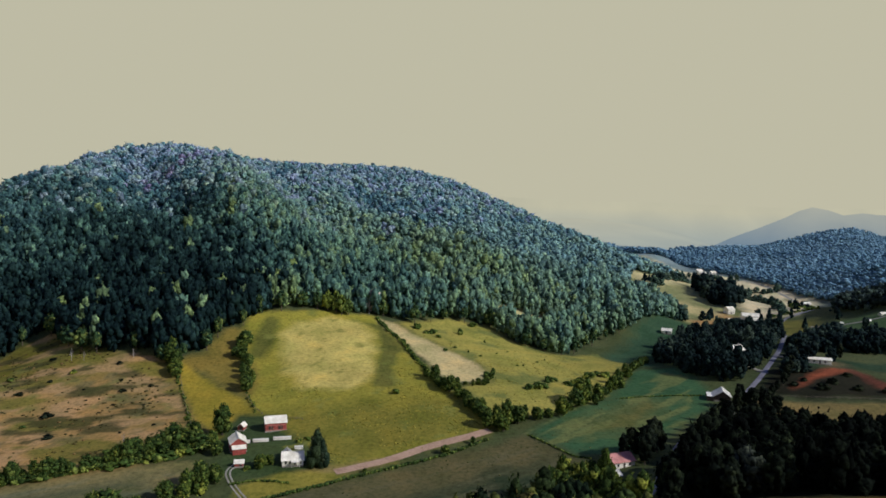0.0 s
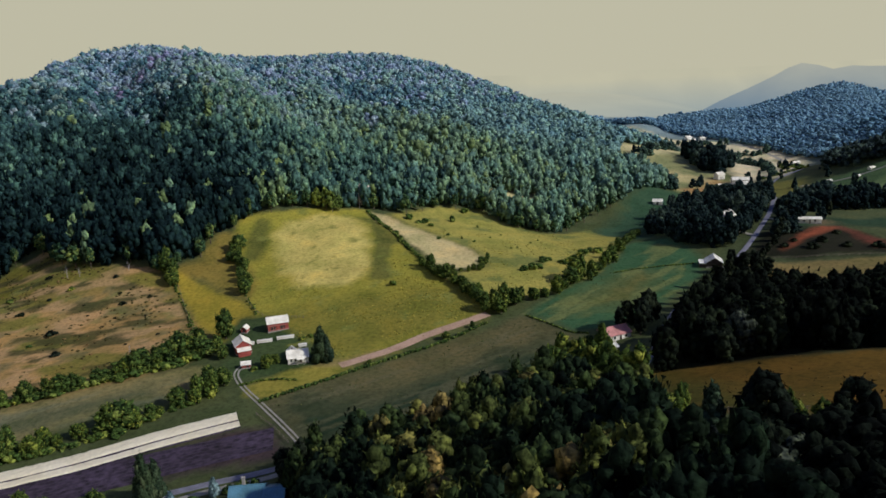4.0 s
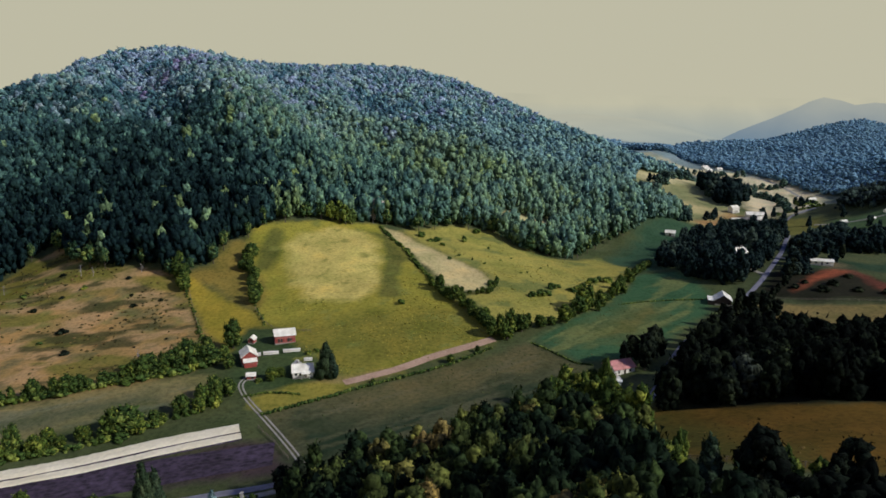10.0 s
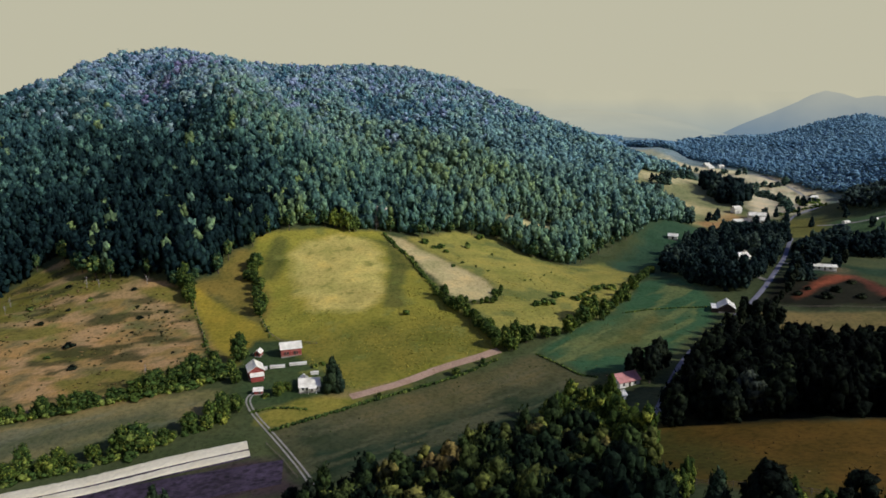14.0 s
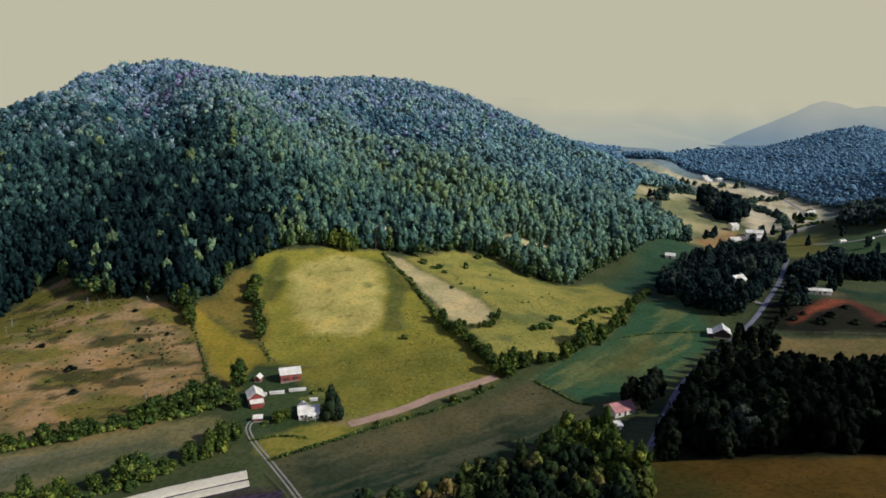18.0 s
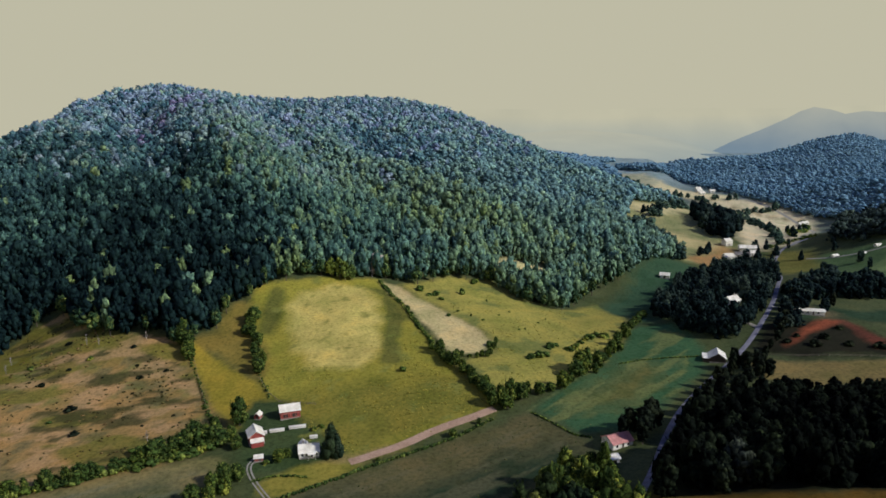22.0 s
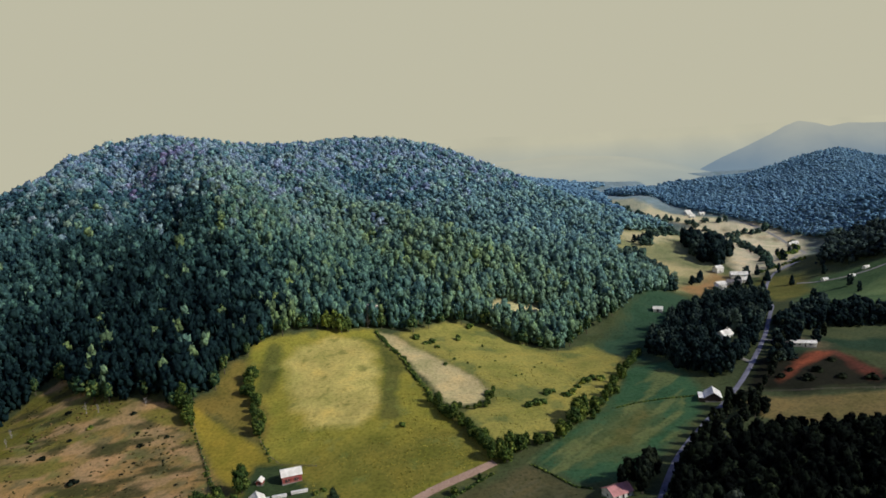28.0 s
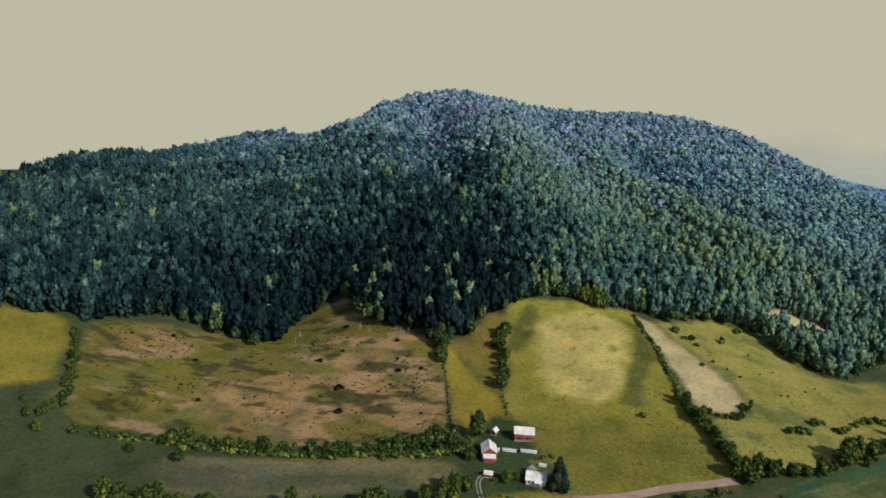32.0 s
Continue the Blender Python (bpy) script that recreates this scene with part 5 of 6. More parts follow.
hedgerow(BUSH, [(-268, 236), (-250, 242), (-232, 247)], 4, 1.5, "bush along the pasture foot", "pasture foot bushes", (0.8, 1.5), "bush")
hedgerow(FIELD, [(-153, 399), (-149, 392), (-144, 386), (-141, 378)], 2.6, 1.5, "tree at the top of the fence line", "fence line trees", (0.8, 1.3))
hedgerow(BUSH, [(-140, 376), (-132, 360), (-125, 346), (-114, 322), (-106, 305)], 3.4, 0.6, "low bush on the fence line", "fence line bushes", (0.3, 0.6), "bush")
hedgerow(FIELD, [(-118, 418), (-113, 400), (-106, 384), (-101, 370), (-98, 362)], 4.6, 3.0, "tree in the gully between two meadows", "gully trees", (0.7, 1.25))
hedgerow(BUSH, [(-97, 356), (-92, 345), (-86, 332)], 4, 0.8, "low bush on the gully edge", "gully bushes", (0.3, 0.6), "bush")
hedgerow(BUSH, [(-43, 479), (-33, 459), (-23, 438), (-17, 417), (-11, 398), (-4, 374)], 2.6, 0.7, "bush in the hedge between meadow and mown strip", "hedge bushes", (0.5, 0.95), "bush")
hedgerow(FIELD, [(-6, 376), (0, 364), (7, 352), (13, 343), (19, 332), (25, 322)], 2.6, 1.8, "bushy tree along the gully", "gully trees", (0.55, 1.0))
hedgerow(FIELD, [(4, 366), (14, 364), (24, 366), (28, 376), (30, 386)], 3.2, 1.0, "bushy tree at the foot of the mown strip", "mown strip trees", (0.35, 0.65))
for x, y, s in ((27, 317, 1.25), (32, 320, 1.2), (23, 316, 1.0), (35, 324, 1.1), (30, 314, 0.9)):
    stand(FIELD, x, y, "full rounded tree where the hedges meet", "tree", "trees where the hedges meet", (s, s))
hedgerow(FIELD, [(36, 322), (48, 328), (60, 334), (70, 344), (78, 351), (88, 368), (101, 390), (112, 415), (126, 440), (134, 455)], 5.8, 2.0, "leafy tree along the brook", "trees along the brook", (0.55, 1.1))
for x, y, s in ((71, 350, 1.5), (75, 354, 1.3), (68, 345, 1.1)):
    stand(FIELD, x, y, "tall grey-green tree along the brook", "tree", "trees along the brook", (s, s))
for x, y, s in ((-1, 461, 1.0), (14, 479, 1.4), (25, 426, 0.55), (18, 433, 0.5), (4, 431, 0.7), (52, 368, 1.3), (56, 370, 1.2), (48, 366, 1.0), (64, 387, 1.0), (61, 384, 1.2), (88, 403, 1.3), (84, 400, 1.1), (96, 406, 1.2), (92, 408, 1.0), (75, 385, 1.2), (71, 382, 1.0), (27, 382, 1.1), (24, 505, 1.3), (46, 413, 0.45), (50, 415, 0.4), (-9, 467, 0.8), (-21, 350, 1.0), (80, 395, 0.8), (36, 440, 0.4), (60, 430, 0.4), (66, 440, 0.35), (44, 450, 0.4), (-4, 470, 1.2), (-15, 476, 1.3), (10, 440, 0.5), (30, 470, 0.5)):
    stand(BUSH, x, y, "round dark green bush in the upper pasture", "bush", "upper pasture bushes", (s, s))
for x, y, s in ((-186, 332, 1.2), (-162, 360, 1.1), (-172, 308, 1.2), (-133, 286, 1.6), (-198, 381, 1.2), (-191, 321, 0.8), (-163, 336, 0.6), (-177, 390, 0.9), (-214, 358, 0.9), (-221, 404, 1.0), (-150, 366, 0.8), (-176, 350, 0.5), (-206, 372, 0.8), (-232, 380, 0.9), (-240, 345, 0.7), (-155, 322, 0.5), (-145, 345, 0.4), (-160, 345, 0.4), (-183, 362, 0.5), (-142, 312, 0.4), (-260, 350, 0.8), (-285, 330, 0.9), (-300, 345, 0.8), (-320, 350, 1.0), (-270, 300, 0.6), (-250, 290, 0.7), (-340, 335, 0.7), (-130, 320, 0.4), (-168, 372, 0.5)):
    stand(SCRUB if RNG.random() < 0.6 else BUSH, x, y, "low dark thorn bush on the brown pasture", "bush", "brown pasture bushes", (s, s), (0.6, 0.9))
for x, y in ((-208, 398), (-172, 396), (-246, 380), (-250, 392), (-200, 396), (-133, 296)):
    stand(DEAD, x, y, "thin bare pale tree on the pasture edge", "tree", "bare pasture trees", (0.4, 0.55))
hedgerow(FIELD, [(-304, 232), (-301, 247), (-318, 268), (-340, 290), (-360, 312)], 4, 2, "tree in the hedge between the far pastures", "pasture hedge trees", (0.5, 0.9))
for x, y in ((-262, 236), (-275, 232), (-240, 232), (-215, 236), (-290, 224), (-320, 240)):
    stand(FIELD, x, y, "small leafy tree in the low pasture", "tree", "low pasture trees", (0.5, 0.8))
PALE = nursery("tree", 158, 8.5, 13, "round", foliage("pale_dry_leaves", (0.3, 0.26, 0.27), (0.46, 0.41, 0.42), (0.56, 0.5, 0.52)), 30, 520, 0.1)
stand(PALE, -47, 494, "pale drying tree with sparse leaves before the forest edge", "tree", "", (1.2, 1.2), (1.0, 1.0))
stand(DARK, 246, 433, "round dark tree behind the long white home", "tree", "", (0.55, 0.55))
stand(DEAD, -49, 487, "pale dead tree standing before the forest edge", "tree", "", (1.0, 1.0))
stand(DEAD, -45, 492, "pale dead tree standing before the forest edge", "tree", "", (0.8, 0.8))
for x, y, s in ((-66, 474, 1.2), (-70, 476, 1.3), (-62, 477, 1.1), (-76, 477, 1.2)):
    stand(YELLOW, x, y, "yellow-green tree at the head of the meadow", "tree", "meadow head trees", (s, s))

# ---- single trees along the edge of the mountain forest ----
M_LEAF_RIM = foliage("forest_edge_leaves", (0.012, 0.032, 0.02), (0.055, 0.105, 0.05), (0.15, 0.19, 0.06))
RIM = [nursery("tree", 220 + k, w, h, "round", M_LEAF_RIM, 34, 520, b, ICO1, 0.32, 0.05) for k, (w, h, b) in enumerate(((8.5, 15, 0.24), (7.0, 16, 0.32), (9.5, 13.5, 0.16), (6.0, 14, 0.3)))]
for edge, gap in (([(-146, 397), (-133, 408), (-133, 434), (-121, 438), (-117, 456)], 7), ([(-117, 456), (-92, 473), (-84, 476)], 8), ([(-38, 486), (-16, 487), (2, 506), (36, 509), (58, 485), (84, 474), (114, 519), (140, 541)], 9), ([(-262, 444), (-245, 447), (-221, 421), (-196, 403), (-175, 402), (-156, 394)], 8), ([(-345, 366), (-320, 375), (-290, 373), (-271, 370)], 9)):
    for x, y, _a in along(edge, gap * 1.9):
        stand(RIM, x + RNG.uniform(-2, 2), y + RNG.uniform(-1, 3), "broadleaf tree standing free at the edge of the mountain forest", "tree", "forest edge trees", (0.6, 1.0))

# ---- farmyard trees and hedges ----
for x, y, k, s, label in ((-94, 306, FIELD[1], 1.55, "tree behind the small shed"), (-48, 281, CONE[0], 1.0, "broad dark conifer beside the white house"), (-45.5, 280, CONE[1], 0.85, "broad dark conifer beside the white house"), (-51, 285, FIELD[0], 0.6, "small tree beside the white house"), (-70, 277, FIELD[2], 0.75, "round tree in the farmyard"), (-67, 280, FIELD[2], 0.6, "round tree in the farmyard"), (-90, 286, FIELD[0], 0.8, "tree beside the white-roofed barn"), (-94, 292, FIELD[1], 0.9, "tree beside the white-roofed barn"), (-75, 275, BUSH[0], 0.8, "bush beside the red shed"), (-59, 300, BUSH[0], 0.7, "bush behind the white house"), (-56, 303, BUSH[2], 0.6, "bush behind the white house")):
    stand(k, x, y, label, "tree" if k not in BUSH else "bush", "farmyard trees", (s, s), (1, 1))


def hedge_run(line, width, height, label):
    """A clipped or rank low hedge: one row of leaf clumps on stems."""
    root = tagged(new("hedge"), label, "hedge")
    rng = np.random.default_rng(int(abs(line[0][0] * 7)))
    bv, bf = ICO1
    vs, fs, off = [], [], 0
    for x, y, a in along(line, 0.8):
        for _ in range(2):
            px, py = x + rng.uniform(-0.4, 0.4) * width, y + rng.uniform(-0.4, 0.4) * width
            s = np.array((0.62, 0.62, height * 0.55)) * rng.uniform(0.6, 1.15)
            vs.append(bv * s * rng.uniform(0.75, 1.25, (len(bv), 1)) + np.array((px, py, gz(px, py) + height * 0.4)))
            fs.append(bf + off)
            off += len(bv)
    leaves = new("leaves", fast_mesh("leaves", np.concatenate(vs), np.concatenate(fs), M_LEAF_FIELD))
    leaves.parent = root
    return root


def tufts(name, label, plan, count, low, high, mat, seed, level=0.5):
    """Tussocks and weeds too many to count: small ragged clumps, thicker in drifts."""
    rng = np.random.default_rng(seed)
    px, py = np.array(plan).T
    xs, ys = rng.uniform(px.min(), px.max(), count * 4), rng.uniform(py.min(), py.max(), count * 4)
    m = inside(xs, ys, plan) & (fbm(xs, ys, 16, seed) + rng.normal(0, 0.07, len(xs)) > level)
    xs, ys = xs[m][:count], ys[m][:count]
    zs = surface_z(xs, ys)
    bv, bf = ICO1
    n = len(xs)
    s = rng.uniform(low, high, (n, 1, 1)) * np.array((1, 1, 0.55)) * rng.uniform(0.7, 1.3, (n, 1, 3))
    v = bv[None] * s * rng.uniform(0.5, 1.4, (n, len(bv), 1)) + np.stack([xs, ys, zs + 0.1], 1)[:, None, :]
    f = bf[None] + (np.arange(n) * len(bv))[:, None, None]
    return tagged(new(name, fast_mesh(name, v.reshape(-1, 3), f.reshape(-1, 3), mat)), label, "weeds", kind="stuff")


M_WEED = foliage("weed_tufts", (0.13, 0.14, 0.035), (0.22, 0.22, 0.05), (0.32, 0.3, 0.08))
M_FIELDWEED = foliage("low_field_weeds", (0.04, 0.06, 0.026), (0.07, 0.088, 0.04), (0.12, 0.12, 0.06))
M_DRYWEED = foliage("dry_field_weeds", (0.06, 0.048, 0.02), (0.1, 0.075, 0.03), (0.15, 0.11, 0.05))
M_BRACKEN = foliage("dry_bracken", (0.035, 0.036, 0.016), (0.085, 0.075, 0.03), (0.2, 0.13, 0.06))
tufts("meadow_weeds", "coarse weed tufts scattered over the lower meadow", [(-95, 345), (-60, 375), (-10, 395), (5, 353), (22, 322), (0, 300), (-38, 279), (-60, 300), (-84, 330)], 1100, 0.2, 0.5, M_WEED, 301, 0.54)
tufts("pasture_weeds", "dark bracken and weed tufts on the brown pasture", [(-360, 335), (-300, 374), (-262, 440), (-246, 450), (-196, 405), (-153, 394), (-118, 328), (-101, 302), (-138, 285), (-185, 283), (-240, 266), (-300, 262)], 900, 0.35, 1.0, M_BRACKEN, 302, 0.56)
tufts("upper_weeds", "weed tufts on the upper pasture", [(-20, 470), (35, 505), (80, 472), (112, 440), (90, 380), (60, 340), (30, 328), (24, 370), (20, 415)], 700, 0.2, 0.55, M_WEED, 303, 0.55)
tufts("field_weeds", "weed tufts in the hay field and bottom land", [(-62, 246), (38, 308), (90, 360), (130, 420), (144, 400), (115, 330), (60, 265), (20, 228), (-45, 216)], 700, 0.2, 0.45, M_FIELDWEED, 304, 0.55)
tufts("hill_weeds", "dry weed tufts in the hill field", [(70, 222), (140, 204), (215, 198), (205, 150), (120, 132), (84, 142), (64, 165)], 250, 0.15, 0.35, M_DRYWEED, 305, 0.58)
hedge_run([(-67, 249), (-49, 260), (-33, 271), (-19, 279), (5, 292), (22, 305)], 1.6, 1.5, "rank low hedge along the hay field")
hedge_run([(-78, 262.5), (-71, 266), (-62, 266.5), (-56, 265)], 1.0, 0.9, "low curved hedge on the farm lawn")
hedge_run([(41, 310), (50, 300), (58, 289), (64, 286)], 1.0, 0.8, "thin hedge between hay field and bottom land")
hedge_run([(95, 364), (108, 370), (124, 372), (140, 372)], 0.9, 0.7, "thin ditch hedge across the bottom land")
for x, y, s in ((4, 293, 1.0), (-28, 276, 0.5), (16, 302, 0.7)):
    stand(FIELD, x, y, "small tree in the low hedge", "tree", "low hedge trees", (s * 0.7, s * 0.7))

# ---- trees near the near road ----
for x, y, s in ((-87, 190, 0.95), (-84.5, 192.5, 0.75)):
    stand(CONE[1], x, y, "tall dark conifer beside the near road", "tree", "near road trees", (s, s), (1.3, 1.3))
for x, y, s in ((-125, 192, 1.1), (-116, 188, 1.0), (-108, 184, 1.1), (-100, 186, 1.0), (-132, 186, 1.2), (-120, 180, 1.2), (-96, 178, 1.0), (-140, 190, 1.2), (-92, 182, 0.9), (-110, 178, 1.0), (-148, 182, 1.2)):
    stand(FIELD, x, y, "leafy tree beside the near road", "tree", "near road trees", (s, s))
for x, y, s in ((-82, 183, 0.9), (-78, 185.5, 1.0), (-66, 187.5, 1.0), (-80, 180, 0.7)):
    stand(SPRUCE, x, y, "small blue spruce beside the gravel drive", "spruce", "blue spruces", (s, s))
for x, y, s in ((-70, 182, 1.2), (-62, 188, 0.9), (-58, 189, 1.0), (-66, 180, 0.8), (-54, 188.5, 0.8)):
    stand(BUSH, x, y, "round garden bush near the blue-roofed house", "bush", "garden bushes", (s, s))
for x, y, s in ((-46, 190, 0.9), (-40, 186, 1.0), (-48, 198, 0.5), (-38, 196, 0.9), (-44, 182, 0.8)):
    stand(DARK, x, y, "dark tree behind the blue-roofed house", "tree", "trees behind the blue-roofed house", (s * 0.7, s * 0.7))


# ---- buildings ----
def gable_body(w, d, h, rise):
    """Walls of a gabled building, ridge along x, foot at 0, as one shell with thickness in its plinth."""
    bm = bmesh.new()
    pts = []
    for x in (-w / 2, w / 2):
        pts.append([bm.verts.new(p) for p in ((x, -d / 2, -0.8), (x, d / 2, -0.8), (x, d / 2, h), (x, 0, h + rise), (x, -d / 2, h))])
    a, b = pts
    bm.faces.new(a[::-1])
    bm.faces.new(b)
    for i, j in ((0, 1), (1, 2), (4, 0)):
        bm.faces.new((a[i], a[j], b[j], b[i]))
    bm.faces.new((a[2], a[3], b[3], b[2]))
    bm.faces.new((a[3], a[4], b[4], b[3]))
    return bm


def roof_slab(w, d, h, rise, side, over=0.5, thick=0.16, ribs=8):
    """One slope of a roof with standing ribs."""
    bm = bmesh.new()
    s = -1 if side == 0 else 1
    slope = rise / (d / 2)
    y0, y1 = 0.0, s * (d / 2 + over)
    z0, z1 = h + rise + 0.06, h + rise + 0.06 - slope * (d / 2 + over)
    x0, x1 = -w / 2 - over, w / 2 + over

    # one folded sheet: flat pans between raised ribs, closed underneath
    prof = [(x0, 0.0)]
    for k in range(ribs + 1):
        xk = x0 + (x1 - x0 - 0.1) * k / ribs
        prof += [(xk, thick), (xk, thick + 0.07), (xk + 0.1, thick + 0.07), (xk + 0.1, thick)]
    prof.append((x1, 0.0))
    top = [bm.verts.new((x, y0, z0 + h_)) for x, h_ in prof]
    low = [bm.verts.new((x, y1, z1 + h_)) for x, h_ in prof]
    for i in range(len(prof)):
        j = (i + 1) % len(prof)
        bm.faces.new((top[i], top[j], low[j], low[i]))
    bm.faces.new(top[::-1])
    bm.faces.new(low)
    bmesh.ops.recalc_face_normals(bm, faces=bm.faces)
    return bm


def window(parent, x, y, z, w, h, face):
    """A window set on a wall; face: 'y-' , 'y+', 'x-', 'x+'."""
    t = 0.09
    if face[0] == "y":
        s = -1 if face[1] == "-" else 1
        fr = part("window", boxed(x - w / 2 - t, min(y, y + s * 0.08), z - t, x + w / 2 + t, max(y, y + s * 0.08), z + h + t), M_WHITE, parent)
        part("pane", boxed(x - w / 2, min(y, y + s * 0.1), z, x + w / 2, max(y, y + s * 0.1), z + h), M_GLASS, fr)
    else:
        s = -1 if face[1] == "-" else 1
        fr = part("window", boxed(min(x, x + s * 0.08), y - w / 2 - t, z - t, max(x, x + s * 0.08), y + w / 2 + t, z + h + t), M_WHITE, parent)
        part("pane", boxed(min(x, x + s * 0.1), y - w / 2, z, max(x, x + s * 0.1), y + w / 2, z + h), M_GLASS, fr)


def building(name, label, category, x, y, turn, w, d, h, rise, wall, roof, windows=(), doors=(), chimney=None, group="", ribs=8, door_mat=None, foot=None, size=1.0):
    """A gabled building with its ridge along its own x: plinth, walls, two roof slopes, ridge cap, doors, windows."""
    root = tagged(new(name), label, category, group)
    z = min(gz(x + dx, y + dy) for dx in (-w / 3, w / 3) for dy in (-d / 3, d / 3)) if foot is None else foot
    root.matrix_basis = pose(x, y, z + 0.35, 0, 0, turn)
    root.scale = (size, size, size)
    part("plinth", boxed(-w / 2 - 0.08, -d / 2 - 0.08, -1.6, w / 2 + 0.08, d / 2 + 0.08, 0.25), M_STONE, root)
    part("wall", gable_body(w, d, h, rise), wall, root)
    for side in (0, 1):
        part("roof_slope", roof_slab(w, d, h, rise, side, ribs=ribs), roof, root)
    part("ridge_cap", boxed(-w / 2 - 0.52, -0.18, h + rise + 0.1, w / 2 + 0.52, 0.18, h + rise + 0.3), roof, root)
    for face, u, z0, ww, hh in windows:
        if face[0] == "y":
            window(root, u, (-1 if face[1] == "-" else 1) * d / 2, z0, ww, hh, face)
        else:
            window(root, (-1 if face[1] == "-" else 1) * w / 2, u, z0, ww, hh, face)
    for face, u, ww, hh in doors:
        s = -1 if face[1] == "-" else 1
        if face[0] == "y":
            dr = part("door", boxed(u - ww / 2, min(s * d / 2, s * (d / 2 + 0.07)), 0.26, u + ww / 2, max(s * d / 2, s * (d / 2 + 0.07)), 0.26 + hh), door_mat or M_DOOR, root)
            part("door_handle", boxed(u + ww / 2 - 0.25, min(s * (d / 2 + 0.07), s * (d / 2 + 0.14)), 1.2, u + ww / 2 - 0.12, max(s * (d / 2 + 0.07), s * (d / 2 + 0.14)), 1.4), M_TIN, dr)
        else:
            dr = part("door", boxed(min(s * w / 2, s * (w / 2 + 0.07)), u - ww / 2, 0.26, max(s * w / 2, s * (w / 2 + 0.07)), u + ww / 2, 0.26 + hh), door_mat or M_DOOR, root)
            part("door_handle", boxed(min(s * (w / 2 + 0.07), s * (w / 2 + 0.14)), u + ww / 2 - 0.25, 1.2, max(s * (w / 2 + 0.07), s * (w / 2 + 0.14)), u + ww / 2 - 0.12, 1.4), M_TIN, dr)
    if chimney:
        cx, cy = chimney
        ch = part("chimney", boxed(cx - 0.4, cy - 0.4, h, cx + 0.4, cy + 0.4, h + rise + 1.1), M_STONE, root)
        part("chimney_cap", boxed(cx - 0.5, cy - 0.5, h + rise + 1.1, cx + 0.5, cy + 0.5, h + rise + 1.25), M_STONE, ch)
    return root


M_PINK = plain("weathered_red_boards", (0.45, 0.17, 0.15), 0.85, 3.0, 0.3)
# the farm
barn = building("barn", "red board barn with a pale sheet-metal roof", "barn", -72.5, 313.5, 18, 11.5, 8, 4.6, 2.6, M_RED, M_TIN, doors=(("y-", -2.8, 2.6, 2.6), ("y-", 2.4, 2.6, 2.6)), ribs=10, door_mat=M_DOOR, size=0.8)
part("front_band", boxed(-5.6, -4.12, 2.95, 5.6, -4.003, 3.35), M_PINK, barn, "faded pink board band")
part("front_band", boxed(-5.6, -4.12, 0.3, 5.6, -4.003, 0.75), M_PINK, barn, "faded pink board band")
for k in range(5):
    part("front_post", boxed(-5.5 + k * 2.75 - 0.1, -4.2, 0.25, -5.5 + k * 2.75 + 0.1, -4.13, 4.5), M_PINK, barn)
part("hay_door", boxed(5.76, -0.8, 3.2, 5.84, 0.8, 4.9), M_DOOR, barn)
shed = building("shed", "small red shed with a pale metal roof", "shed", -87, 312, 82, 4.6, 3.6, 2.4, 1.6, M_RED, M_TIN, doors=(("x-", 0, 1.2, 2.0),), ribs=5, size=0.72)
barn2 = building("barn", "red barn with a wide white metal roof", "barn", -83.6, 293, 112, 10, 8, 4.2, 2.8, M_RED, M_TIN, doors=(("x-", 1.2, 2.4, 2.8),), windows=(("x-", -2.2, 1.4, 0.9, 1.0),), ribs=9, size=0.82)
leanto = part("lean_to", boxed(-7.6, -3.2, -0.8, -5.02, 3.2, 2.3), M_RED, barn2, "red lean-to shed")
bm = bmesh.new()
v = [bm.verts.new(p) for p in ((-8.1, -3.6, 2.15), (-4.95, -3.6, 3.3), (-4.95, 3.6, 3.3), (-8.1, 3.6, 2.15), (-8.1, -3.6, 2.32), (-4.95, -3.6, 3.47), (-4.95, 3.6, 3.47), (-8.1, 3.6, 2.32))]
for f in ((3, 2, 1, 0), (4, 5, 6, 7), (0, 1, 5, 4), (1, 2, 6, 5), (2, 3, 7, 6), (3, 0, 4, 7)):
    bm.faces.new([v[i] for i in f])
part("lean_to_roof", bm, M_TIN, leanto)
building("shed", "small red shed with a white roof beside the lane", "shed", -78.5, 277.5, 12, 4.6, 3.4, 2.1, 1.1, M_RED, M_TIN, doors=(("y-", 0.8, 1.4, 1.8),), ribs=5, size=0.75)
farmhouse = building("farmhouse", "white farmhouse with a white metal roof", "house", -58, 282, 12, 9.5, 7, 2.8, 2.7, M_WHITE, M_TIN, windows=(("y-", -3.2, 1.0, 1.0, 1.4), ("y-", -1.2, 1.0, 1.0, 1.4), ("y-", 3.2, 1.0, 1.0, 1.4), ("x-", 0, 1.0, 1.0, 1.4), ("x+", 0, 1.0, 1.0, 1.4)), doors=(("y-", 1.2, 1.0, 2.0),), chimney=(-2.4, 1.2), ribs=9, size=0.88)
ell = part("rear_wing", boxed(-4.6, 3.51, -0.8, -0.6, 7.0, 3.1), M_WHITE, farmhouse)
bm = bmesh.new()
v = [bm.verts.new(p) for p in ((-5.0, 3.0, 3.1), (-0.2, 3.0, 3.1), (-0.2, 7.4, 3.1), (-5.0, 7.4, 3.1), (-2.6, 2.0, 5.2), (-2.6, 7.4, 5.2))]
for f in ((0, 1, 4), (1, 2, 5, 4), (2, 3, 5), (3, 0, 4, 5), (3, 2, 1, 0)):
    bm.faces.new([v[i] for i in f])
part("rear_roof", bm, M_TIN, ell)
porch = part("porch_roof", boxed(-0.8, -5.6, 2.35, 3.2, -3.52, 2.5), M_TIN, farmhouse)
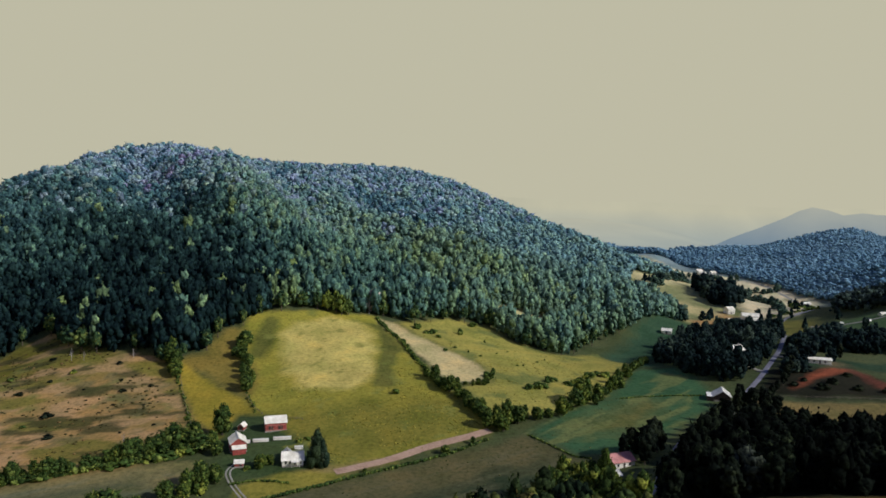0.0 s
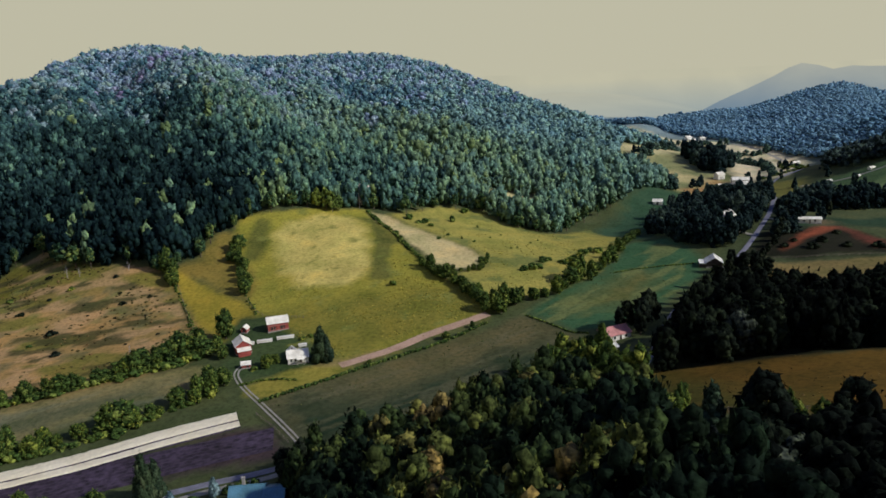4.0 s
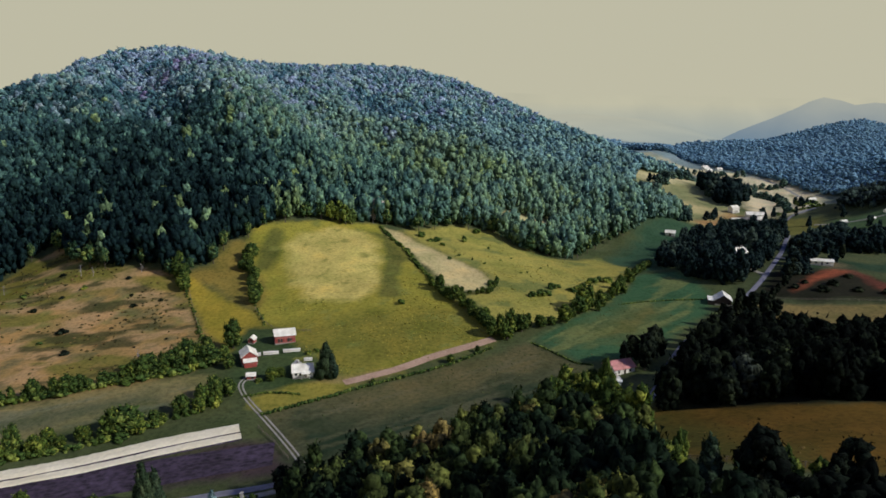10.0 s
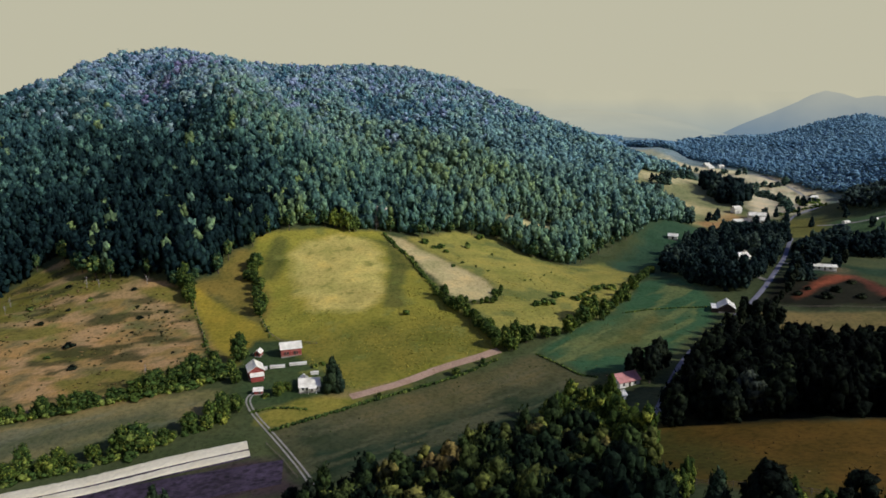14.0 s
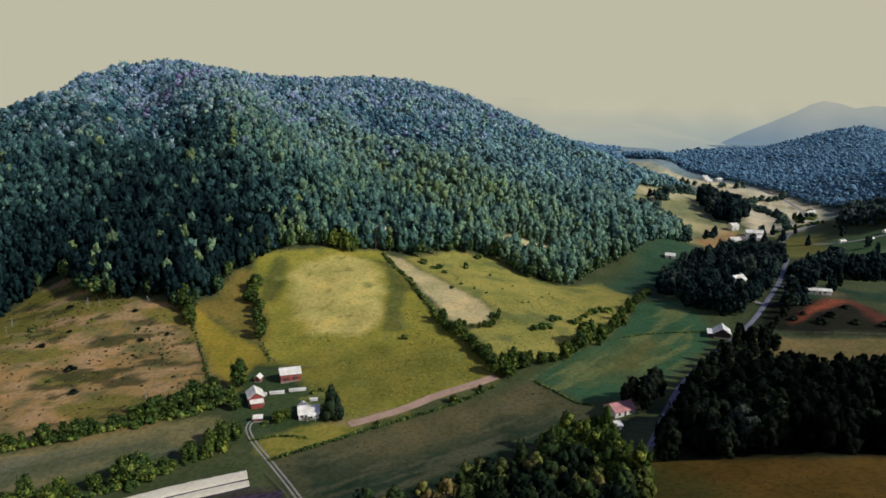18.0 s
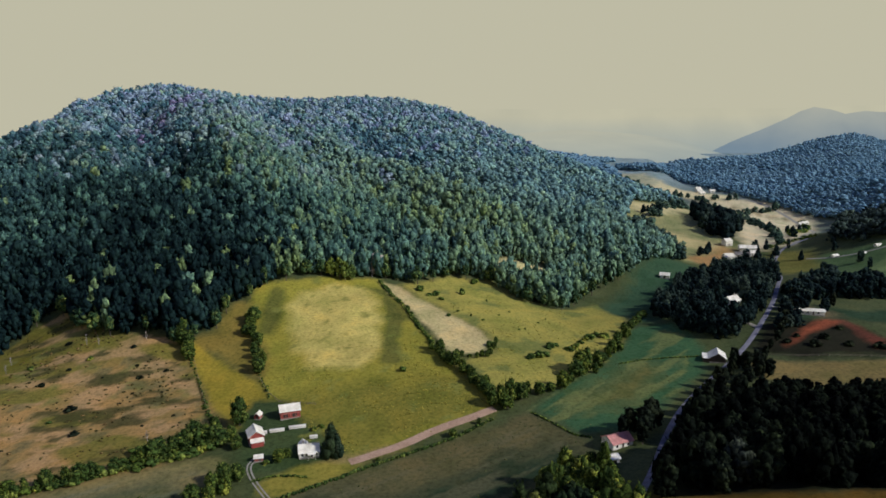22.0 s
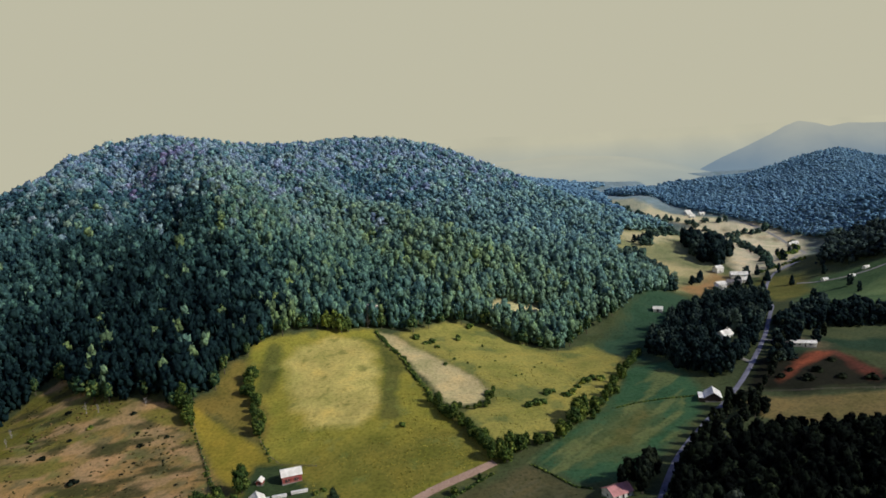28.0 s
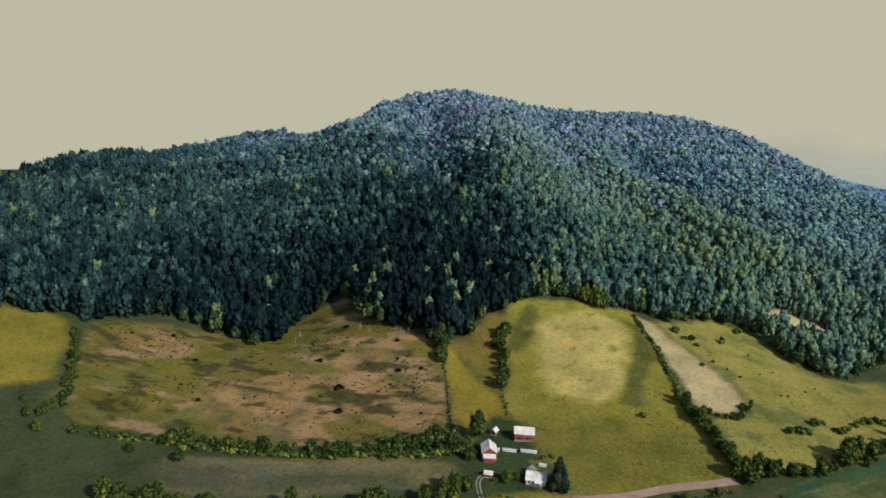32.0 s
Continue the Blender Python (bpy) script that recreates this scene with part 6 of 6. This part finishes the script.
for px in (-0.6, 3.0):
    part("porch_post", boxed(px - 0.07, -5.5, -0.3, px + 0.07, -5.36, 2.34), M_WHITE, porch)


def white_bunk(x, y, turn, length):
    """A low white board-sided feed bunk."""
    root = tagged(new("feed_bunk"), "low white board feed bunk in the farmyard", "feed bunk", "feed bunks")
    root.matrix_basis = pose(x, y, gz(x, y), 0, 0, turn)
    part("side_board", boxed(-length / 2, -0.65, 0.25, length / 2, -0.55, 1.25), M_WHITE, root)
    part("side_board", boxed(-length / 2, 0.55, 0.25, length / 2, 0.65, 1.25), M_WHITE, root)
    part("roof_board", boxed(-length / 2 - 0.1, -0.8, 1.26, length / 2 + 0.1, 0.8, 1.36), M_WHITE, root)
    for k in range(int(length // 2) + 1):
        px = -length / 2 + 0.1 + k * (length - 0.2) / int(length // 2)
        part("leg", boxed(px - 0.08, -0.5, -0.2, px + 0.08, 0.5, 0.24), M_POST, root)
    return root


white_bunk(-75.5, 299.5, 14, 6.5)
white_bunk(-66.8, 302, 14, 7.5)
white_bunk(-81, 298, 14, 2.5)
white_bunk(-58, 294, 10, 3.5)


def board_fence(line, label, spacing=2.6, height=1.2, rails=2, mat=None, group=""):
    """Posts and rails along a line of the plan."""
    mat = mat or M_POST
    root = tagged(new("fence"), label, "fence", group)
    pts = along(line, spacing)
    post_me = None
    for x, y, a in pts:
        if post_me is None:
            p = part("post", boxed(-0.08, -0.08, -0.3, 0.08, 0.08, height), mat, root)
            post_me = p.data
        else:
            p = new("post", post_me)
            p.parent = root
        p.matrix_basis = pose(x, y, gz(x, y))
    for k in range(rails):
        vs, fs = [], []
        zr = height * (0.45 + 0.45 * k)
        for i, (x, y, a) in enumerate(pts):
            z = gz(x, y) + zr
            for dy, dz in ((-0.03, -0.05), (0.03, -0.05), (0.03, 0.05), (-0.03, 0.05)):
                vs.append((x - math.sin(a) * dy, y + math.cos(a) * dy, z + dz))
        for i in range(len(pts) - 1):
            for q in range(4):
                a, b = i * 4 + q, i * 4 + (q + 1) % 4
                fs.append((a, b, b + 4, a + 4))
        mesh_object("rail", vs, fs, mat, root)
    return root


board_fence([(52, 166), (63, 157), (74, 148), (82, 141), (90, 130), (98, 120)], "dark post-and-rail fence across the hill field", 3.0, 1.4)
board_fence([(-147, 393), (-139, 378), (-125, 346), (-113, 320), (-104, 304)], "weathered wire-post fence down the pasture edge", 4.0, 1.2)
board_fence([(-96, 352), (-88, 336), (-80, 326), (-62, 322)], "weathered farm fence above the barns", 4.0, 1.2)
board_fence([(160, 370), (190, 361), (240, 352), (300, 338)], "weathered fence along the tan field", 5.0, 1.2)
board_fence([(-66, 240), (-57, 228), (-50, 216)], "weathered fence beside the farm lane", 4.0, 1.2)

# homes along the valley
building("house", "small white house with a faded red metal roof", "house", 73, 277.5, 24, 10, 8, 2.8, 2.0, M_WHITE, M_REDROOF, windows=(("y-", -3, 1.0, 1.0, 1.2), ("y-", 2.6, 1.0, 1.0, 1.2), ("x-", 0, 1.0, 1.0, 1.2)), doors=(("y-", 0, 1.0, 2.0),), ribs=9)
building("garage", "small white outbuilding half hidden by trees", "garage", 67, 262, 20, 5, 4, 2.3, 1.0, M_WHITE, M_TIN, doors=(("y-", 0, 2.4, 1.9),), ribs=5)
# dark wall boards stand in for the shadowed open front below the roof
tent = building("barn", "barn with a bright white roof beside the lane", "barn", 148.5, 366, 74, 9.0, 8.0, 2.4, 2.6, M_DOOR, M_WHITE, doors=(("y-", 0, 2.6, 2.4),), ribs=8)
part("side_roof", boxed(-4.4, 4.3, 1.75, 4.4, 7.6, 1.95), M_WHITE, tent)
part("side_wall", boxed(-4.2, 4.02, -1.0, 4.2, 7.4, 1.74), M_DOOR, tent)
home = building("mobile_home", "long low white home on the bank", "house", 224, 417, -14, 15, 4.6, 2.5, 0.8, M_WHITE, M_TIN, windows=(("y-", -5, 1.0, 1.2, 1.0), ("y-", -2, 1.0, 1.2, 1.0), ("y-", 4, 1.0, 1.2, 1.0)), doors=(("y-", 1.2, 0.9, 1.9),), ribs=12)
part("steps", boxed(0.6, -3.6, -0.6, 1.8, -2.32, 0.2), M_POST, home)
building("house", "white house in the clearing on the knoll", "house", 190, 452, 30, 9, 7, 3.2, 2.4, M_WHITE, M_TIN, windows=(("y-", -2.6, 1.0, 1.0, 1.3), ("y-", 2.6, 1.0, 1.0, 1.3)), doors=(("y-", 0, 1.0, 2.0),), chimney=(2.5, 0))
building("shed", "white shed at the foot of the forest", "shed", 177, 551, -20, 7, 5, 2.6, 1.5, M_WHITE, M_TIN, doors=(("y-", 0, 1.6, 2.0),), ribs=5)
for x, y, a, w, d, hh, label in ((268, 652, 10, 9, 7, 4.6, "white two-storey house in the hamlet"), (262, 640, 80, 8, 6, 4.4, "tall white house in the hamlet"), (302, 690, -10, 16, 8, 3.6, "long white-roofed barn in the hamlet"), (286, 664, -20, 13, 7, 3.2, "grey-roofed shed in the hamlet"), (290, 712, 20, 8, 7, 4.6, "white house at the back of the hamlet"), (298, 672, 0, 9, 6, 3.0, "low white metal-roofed shed in the hamlet"), (330, 790, 0, 10, 8, 4.0, "white barn beside the round grove")):
    building("house", label, "house", x, y, a, w, d, hh, 2.2, M_WHITE, M_TIN if "grey" not in label else M_BROWNROOF, windows=(("y-", -w / 4, 1.0, 1.0, 1.2), ("y-", w / 4, 1.0, 1.0, 1.2)), doors=(("y-", 0, 1.1, 2.1),), group="hamlet houses", ribs=6)
for x, y, label in ((366, 606, "small white house on the hill pasture"), (352, 624, "small white shed on the hill pasture"), (382, 612, "small white shed on the hill pasture"), (442, 1224, "distant small white farmhouse with metal roof"), (429, 1169, "distant small white farmhouse with metal roof"), (436, 1200, "distant small white barn with metal roof"), (488, 955, "pale farm building at the far lane"), (496, 962, "pale farm building at the far lane"), (500, 1395, "distant small pale house among woods"), (470, 1440, "distant small pale house among woods"), (512, 1178, "distant house on the wooded slope"), (446, 1236, "distant small white farmhouse with metal roof"), (455, 1195, "distant small white barn with metal roof")):
    building("house", label, "house", x, y, 15, 9, 6, 3.0, 1.8, M_WHITE, M_TIN, windows=(("y-", -2, 1.0, 1.0, 1.1), ("y-", 2, 1.0, 1.0, 1.1)), doors=(("y-", 0, 1.0, 2.0),), group="distant houses", ribs=4, size=0.62 if "hill pasture" in label else 1.0)
blue = building("house", "house with a blue metal roof among garden trees", "house", -53, 177, 4, 9, 10, 3.2, 2.8, M_WHITE, M_BLUEROOF, windows=(("y-", -2.6, 1.0, 1.0, 1.3), ("y-", 2.6, 1.0, 1.0, 1.3), ("x-", 0, 1.0, 1.0, 1.3)), doors=(("y-", 0, 1.0, 2.1),), ribs=14, chimney=(-1.5, 2.5))
building("garage", "low wing with a blue metal roof", "garage", -45.5, 176, 4, 5, 7, 2.6, 1.2, M_WHITE, M_BLUEROOF, doors=(("y-", 0, 2.4, 2.0),), ribs=7)

for ob in NURSERY:
    for o in (ob, *ob.children_recursive):
        bpy.data.objects.remove(o)
